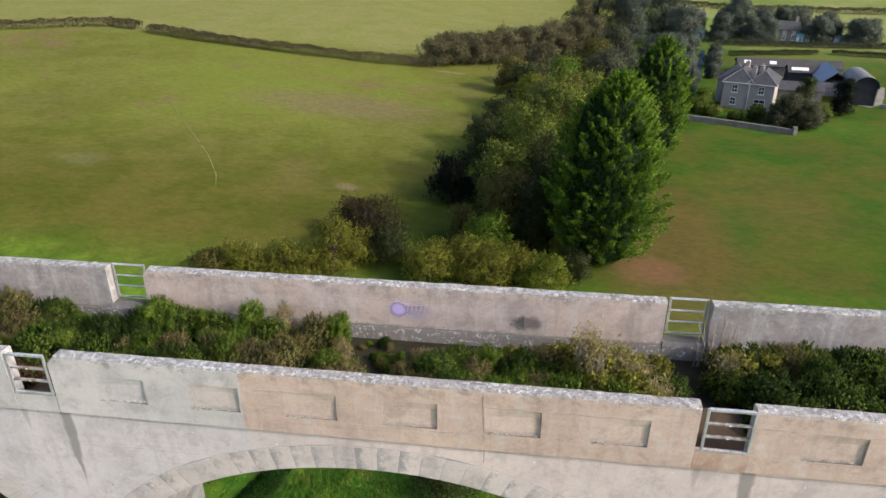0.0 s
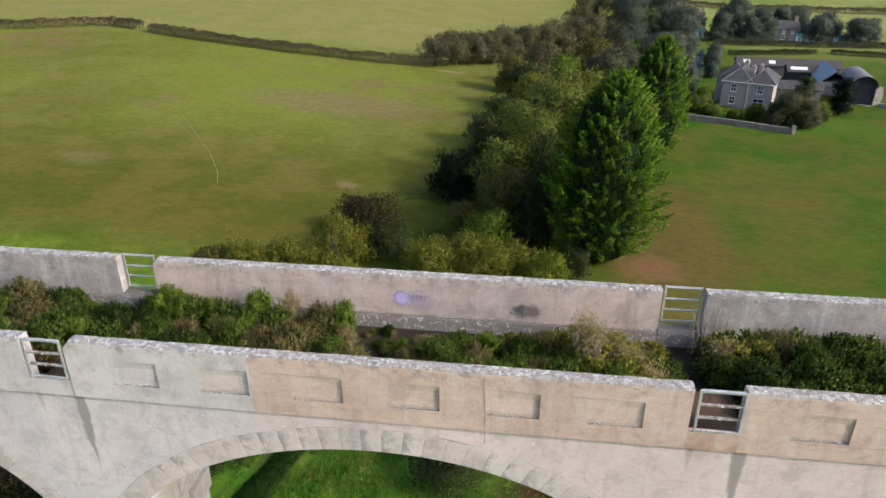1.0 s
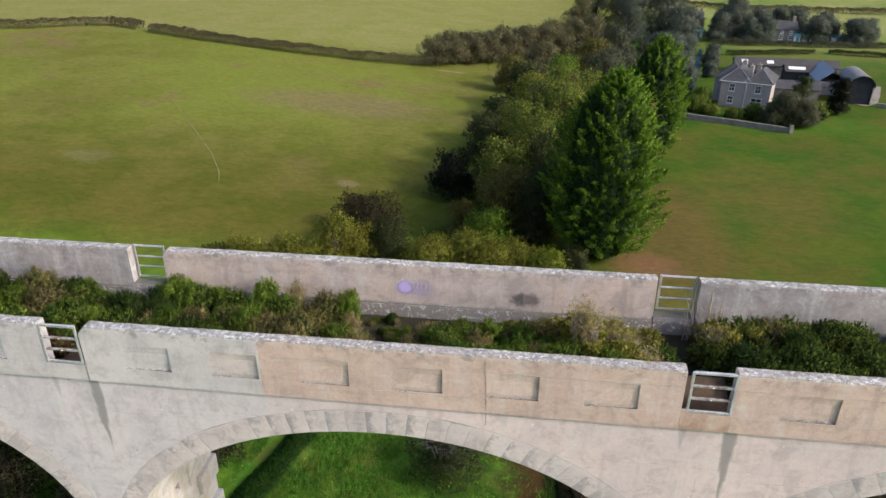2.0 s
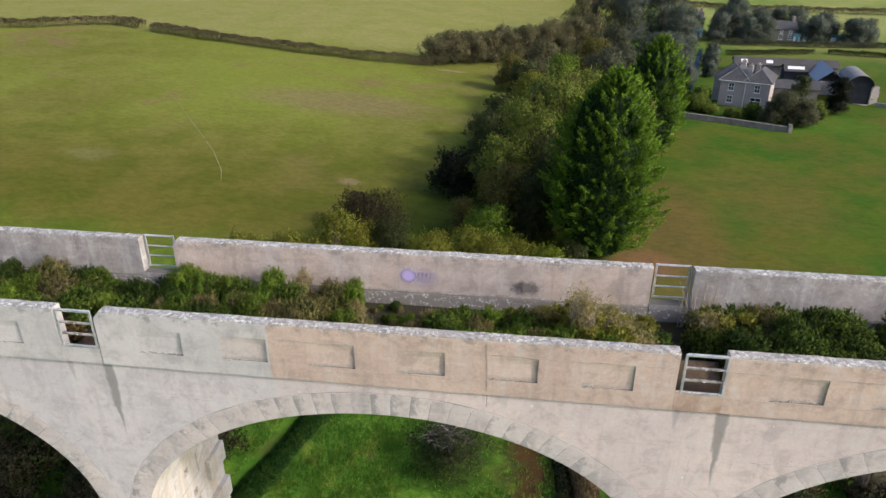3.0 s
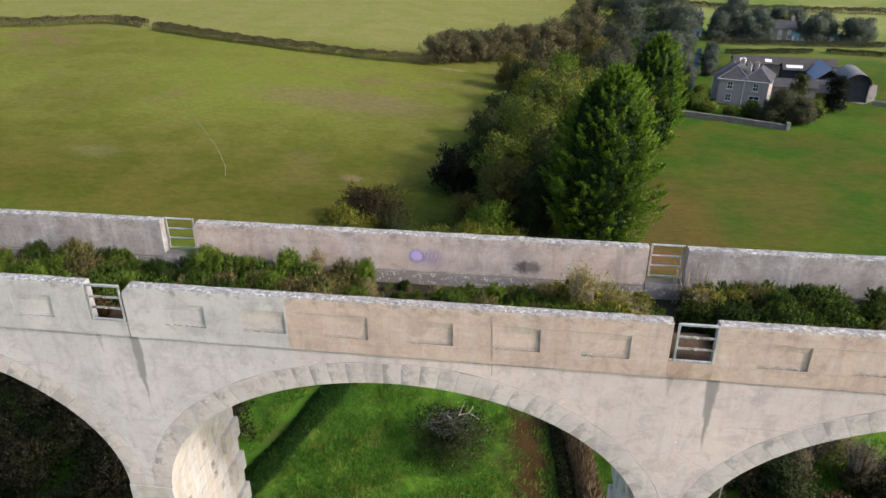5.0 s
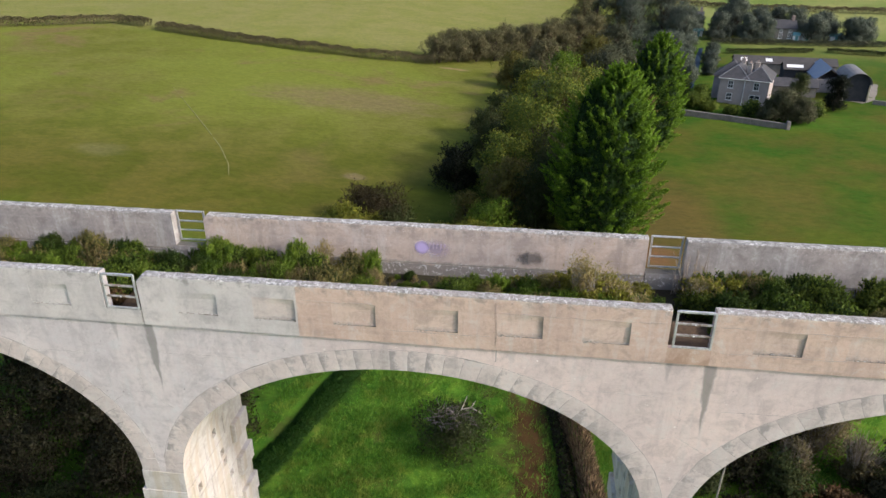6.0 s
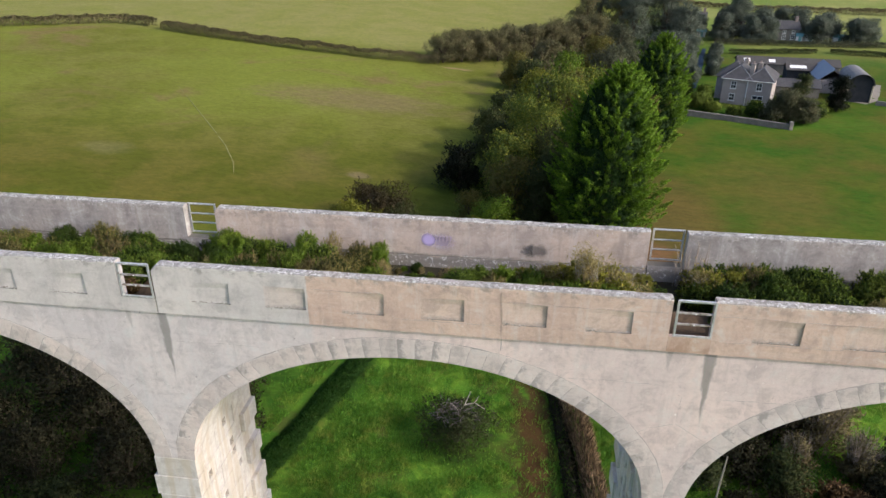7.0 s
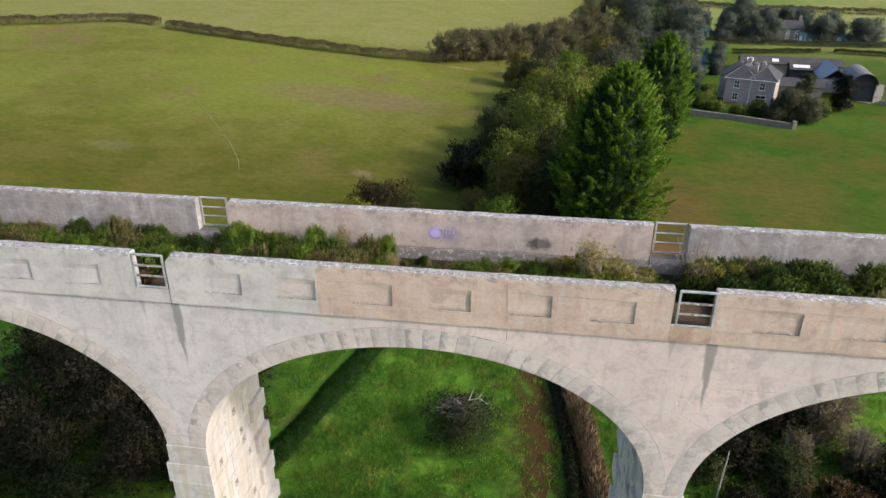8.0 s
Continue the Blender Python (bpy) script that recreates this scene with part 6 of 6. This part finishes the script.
def tall_weed(x, y, h, seed):
    ob = thing("dead_weed", x, y, DECK, "tall withered weed stalks with drooping straw leaves", "weed", "withered weeds")
    rng = random.Random(seed)
    L = [tube(((rng.uniform(-0.2, 0.2), rng.uniform(-0.2, 0.2), 0), (rng.uniform(-0.25, 0.25), rng.uniform(-0.2, 0.2), h * 0.6), (rng.uniform(-0.35, 0.35), rng.uniform(-0.3, 0.3), h * rng.uniform(0.8, 1.05))), (0.012, 0.012, 0.006), 4) for i in range(22)]
    for V, F in L:
        part("stalk", raw("stalk", V, F, PALEWOOD), None, ob)
    r = np.random.default_rng(seed)
    P = r.normal(0, 1, (420, 3)) * np.array([0.22, 0.18, 0.2]) + np.array([0, 0, h * 0.85])
    V, F = leaves(r, P, np.tile((0, 0, -0.6), (420, 1)), 0.14, 0.03, 0.8)
    tagged(part("foliage", raw("foliage", V, F, LEAF["dry"]), None, ob), kind="stuff")


tall_weed(-3.05, 2.6, 2.15, 1)
tall_weed(-2.8, 2.5, 1.9, 2)
tall_weed(-1.7, 2.5, 1.15, 3)
tall_weed(-2.2, 2.9, 1.35, 4)
tall_weed(-1.2, 1.9, 1.0, 5)
tall_weed(0.9, 3.3, 1.05, 6)


def graffiti():
    """A sprayed violet blot and a line of writing that cannot be read."""
    ob = thing("graffiti", -8.45, WIDE - THICK, 25.25, "violet spray-paint blot and scrawl on the parapet", "graffiti")
    rng = random.Random(3)
    part("blot", boxed(-0.34, 0.34, -0.020, 0.01, -0.36, 0.36), spray("violet_paint", (0.52, 0.43, 0.72), 0.34, 0.34, 0.88, 0.35), ob)
    halo = part("overspray", boxed(-0.62, 0.62, -0.0165, 0.01, -0.40, 0.40), spray("violet_overspray", (0.52, 0.43, 0.58), 0.62, 0.42, 0.4, 0.5), ob)
    halo.location = (0.52, 0, -0.05)
    for i in range(5):
        x = 0.26 + i * 0.13
        part("stroke", boxed(x, x + 0.03, -0.019, 0.01, -0.05 + rng.uniform(0, 0.05), 0.17), VIOLET_DARK, ob)
        part("stroke", boxed(x + 0.032, x + 0.075, -0.0185, 0.01, rng.choice((0.0, 0.07, 0.12)), 0.16), VIOLET_DARK, ob)


graffiti()

# ---- below the arches ----
def grass_stuff():
    rng = np.random.default_rng(31)
    P, H = [], []
    for x0, x1, y0, y1, n, h in ((-26, 9, 15, 38, 150000, 0.30), (9, 30, 17, 40, 30000, 0.32), (-60, -26, 12, 36, 26000, 0.32), (-30, 10, 36, 52, 26000, 0.3)):
        X, Y = rng.uniform(x0, x1, n), rng.uniform(y0, y1, n)
        c = np.sin(X * 0.55 + np.sin(Y * 0.4) * 2.2) * np.cos(Y * 0.6 - X * 0.2) * 0.6 + np.sin(X * 1.7 - Y) * np.cos(Y * 1.5 + X * 0.8) * 0.4
        keep = rng.uniform(0, 1, n) < 0.72 + 0.4 * c
        wander = 0.8 * np.sin(Y * 1.3) * np.cos(X * 0.9) + 0.6 * np.sin(Y * 2.9 + X * 2.1)
        off = np.abs(X - (-3.3 - 0.06 * (Y - 25)) + wander)
        keep &= rng.uniform(0, 1, n) < np.clip((off - 0.4) / 2.6, 0.06, 1.0)
        keep &= rng.uniform(0, 1, n) < np.clip((np.hypot(X + 9.2, Y - 26.0) - 2.2) / 3.0, 0.12, 1.0)
        ditch = X + 24.0 - 0.278 * (Y - 20)
        keep &= ((ditch > 1.6) | (ditch < -2.0)) & ((ditch > -4.0) | (rng.uniform(0, 1, n) < 0.1))
        X, Y, c = X[keep], Y[keep], c[keep]
        P.append(np.stack([X, Y, gz(X, Y)], 1))
        H.append(h * (0.75 + 0.7 * c) * rng.uniform(0.5, 1.4, len(X)))
    P, H = np.concatenate(P), np.maximum(np.concatenate(H), 0.08)[:, None]
    n = len(P)
    w = rng.uniform(0, 2 * math.pi, n)
    s = np.stack([np.cos(w), np.sin(w), 0 * w], 1) * rng.uniform(0.015, 0.055, (n, 1))
    lean = rng.normal(0, 0.16, (n, 3)) * np.array([1, 1, 0])
    tip = P + lean + np.array([0, 0, 1.0]) * H
    # blades turn their upper side to the open, southern light
    face = np.cross(s, tip - P)
    s = np.where((face @ np.array([0.0, -0.7, 0.7]))[:, None] < 0, -s, s)
    V = np.stack([P - s - np.array([0, 0, 0.05]), P + s - np.array([0, 0, 0.05]), tip + s * 0.25, tip - s * 0.25], 1).reshape(-1, 3)
    me = raw("long_grass", V, np.arange(4 * n).reshape(-1, 4), LEAF["grass"])
    up = np.tile((0.0, -0.25, 1.0), (n, 1)) + lean * 1.5
    ob = part("long_grass", soften(me, up, rng, 0.3), None)
    tagged(ob, "rank tussocky green grass under the viaduct", "grass", kind="stuff")


grass_stuff()
hedge("dead_hedge", [(-0.9, 34.0), (0.2, 28.0), (0.8, 24.5), (1.5, 18.0), (2.2, 8.0)], 1.5, 1.9, "reed", "withered brown reed hedge beside the path", 430, 0.9, 21, 0.06, 1.9, 0.32)
# near-black leaves put where only shade lies at the reed hedge's foot
hedge("ditch_hedge", [(-2.3, 36.0), (-1.1, 28.0), (-0.7, 24.0), (-0.2, 17.0)], 0.9, 1.3, "thicket", "dark leafy strip standing in for shade beside the path", 260, 0.2, 22)
hedge("ditch_growth", [(-26.2, 12.0), (-24.0, 20.0), (-22.3, 26.0), (-20.6, 32.3), (-19.0, 38.0)], 0.32, 2.3, "ditch", "rank grass along a drainage ditch, coloured dark for its shade", 520, 0.34, 23, 0.14, 0.9, 0.8)


def bramble_heap():
    x, y = -9.6, 25.6
    ob = broadleaf("bramble_heap", x, y, 3.0, 3.5, "dark", "dark bramble heap with bleached dead twigs on top", "bramble", n=12000, size=0.16, seed=401, base=0.02, lobe_count=16)
    rng = random.Random(8)
    L = []
    for i in range(130):
        a = Vector((rng.gauss(0.0, 0.75), rng.gauss(0.3, 0.6), rng.uniform(2.1, 2.9)))
        w = rng.uniform(0, 2 * math.pi)
        d = Vector((math.cos(w), math.sin(w), rng.uniform(-0.2, 0.4))) * rng.uniform(0.5, 1.3)
        L.append(tube((a, a + d * 0.5 + Vector((0, 0, 0.08)), a + d), (0.024, 0.018, 0.008), 4))
    V, F = join(L)
    part("dead_twigs", raw("dead_twigs", V, F, DEADTWIG), None, ob)
    fork = [tube(((-0.2, 0.4, 2.1), (0.6, 0.9, 2.9), (1.0, 1.4, 3.9)), (0.06, 0.05, 0.025), 5), tube(((0.6, 0.9, 2.9), (1.4, 0.9, 3.2), (2.2, 0.6, 2.9)), (0.06, 0.05, 0.035), 5), tube(((0.1, 0.55, 2.6), (-0.4, 0.8, 3.0), (-0.9, 0.9, 2.9)), (0.04, 0.03, 0.015), 5), tube(((1.4, 0.9, 3.2), (1.7, 1.3, 3.6)), (0.04, 0.015), 5)]
    V, F = join(fork)
    part("bleached_branch", raw("bleached_branch", V, F, PALEWOOD, True), None, ob)


bramble_heap()
# the last three thickets are added to stand for woodland shade
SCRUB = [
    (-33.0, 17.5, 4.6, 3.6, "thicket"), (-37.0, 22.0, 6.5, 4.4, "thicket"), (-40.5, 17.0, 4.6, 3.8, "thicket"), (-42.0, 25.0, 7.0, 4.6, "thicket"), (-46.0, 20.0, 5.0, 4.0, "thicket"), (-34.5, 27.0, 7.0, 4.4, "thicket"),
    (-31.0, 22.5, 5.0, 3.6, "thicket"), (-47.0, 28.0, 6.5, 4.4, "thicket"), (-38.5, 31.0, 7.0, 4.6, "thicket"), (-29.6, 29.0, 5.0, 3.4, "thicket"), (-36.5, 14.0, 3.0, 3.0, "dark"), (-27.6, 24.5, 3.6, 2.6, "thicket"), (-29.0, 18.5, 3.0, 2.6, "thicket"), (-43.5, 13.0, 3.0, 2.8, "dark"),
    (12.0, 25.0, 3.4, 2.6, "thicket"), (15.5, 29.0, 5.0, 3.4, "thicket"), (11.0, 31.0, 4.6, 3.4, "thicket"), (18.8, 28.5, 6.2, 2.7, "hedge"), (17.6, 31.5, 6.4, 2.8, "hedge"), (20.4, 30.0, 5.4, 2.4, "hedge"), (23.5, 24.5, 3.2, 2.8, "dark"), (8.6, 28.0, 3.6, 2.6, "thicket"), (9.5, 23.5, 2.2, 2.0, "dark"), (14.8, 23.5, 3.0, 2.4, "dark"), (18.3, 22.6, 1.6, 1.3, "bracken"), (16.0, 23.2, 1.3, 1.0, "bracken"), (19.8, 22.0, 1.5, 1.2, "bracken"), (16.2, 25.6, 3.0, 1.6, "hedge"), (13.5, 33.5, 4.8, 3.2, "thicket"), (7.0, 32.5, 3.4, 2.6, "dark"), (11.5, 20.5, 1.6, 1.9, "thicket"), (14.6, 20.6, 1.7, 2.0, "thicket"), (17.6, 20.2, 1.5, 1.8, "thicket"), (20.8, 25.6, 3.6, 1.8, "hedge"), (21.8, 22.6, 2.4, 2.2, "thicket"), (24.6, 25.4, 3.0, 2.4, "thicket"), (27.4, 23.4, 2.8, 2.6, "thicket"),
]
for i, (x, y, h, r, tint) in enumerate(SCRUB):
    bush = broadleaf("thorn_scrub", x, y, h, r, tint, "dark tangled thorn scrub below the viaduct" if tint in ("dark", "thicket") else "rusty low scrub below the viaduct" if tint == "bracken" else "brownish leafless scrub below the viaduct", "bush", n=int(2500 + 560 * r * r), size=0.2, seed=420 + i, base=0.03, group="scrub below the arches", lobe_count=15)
    if tint in ("hedge", "brown"):
        V, F = twigs(random.Random(i), 150, r * 1.0, h * 1.18, 0.026)
        part("bare_branchwork", raw("bare_branchwork", V, F, TWIG), None, bush)


def pole():
    x, y = 9.6, 21.0
    ob = thing("wooden_pole", x, y, float(gz(x, y)), "weathered pale wooden pole leaning in the scrub", "pole")
    V, F = tube(((0, 0, -0.3), (0.1, 0.1, 2.4), (0.22, 0.2, 4.7)), (0.07, 0.065, 0.055), 8)
    part("shaft", raw("shaft", V, F, PALEWOOD, True), None, ob)
    V, F = tube(((0.22, 0.2, 4.68), (0.222, 0.2, 4.74)), (0.065, 0.03), 8)
    part("cap", raw("cap", V, F, TWIG), None, ob)


pole()
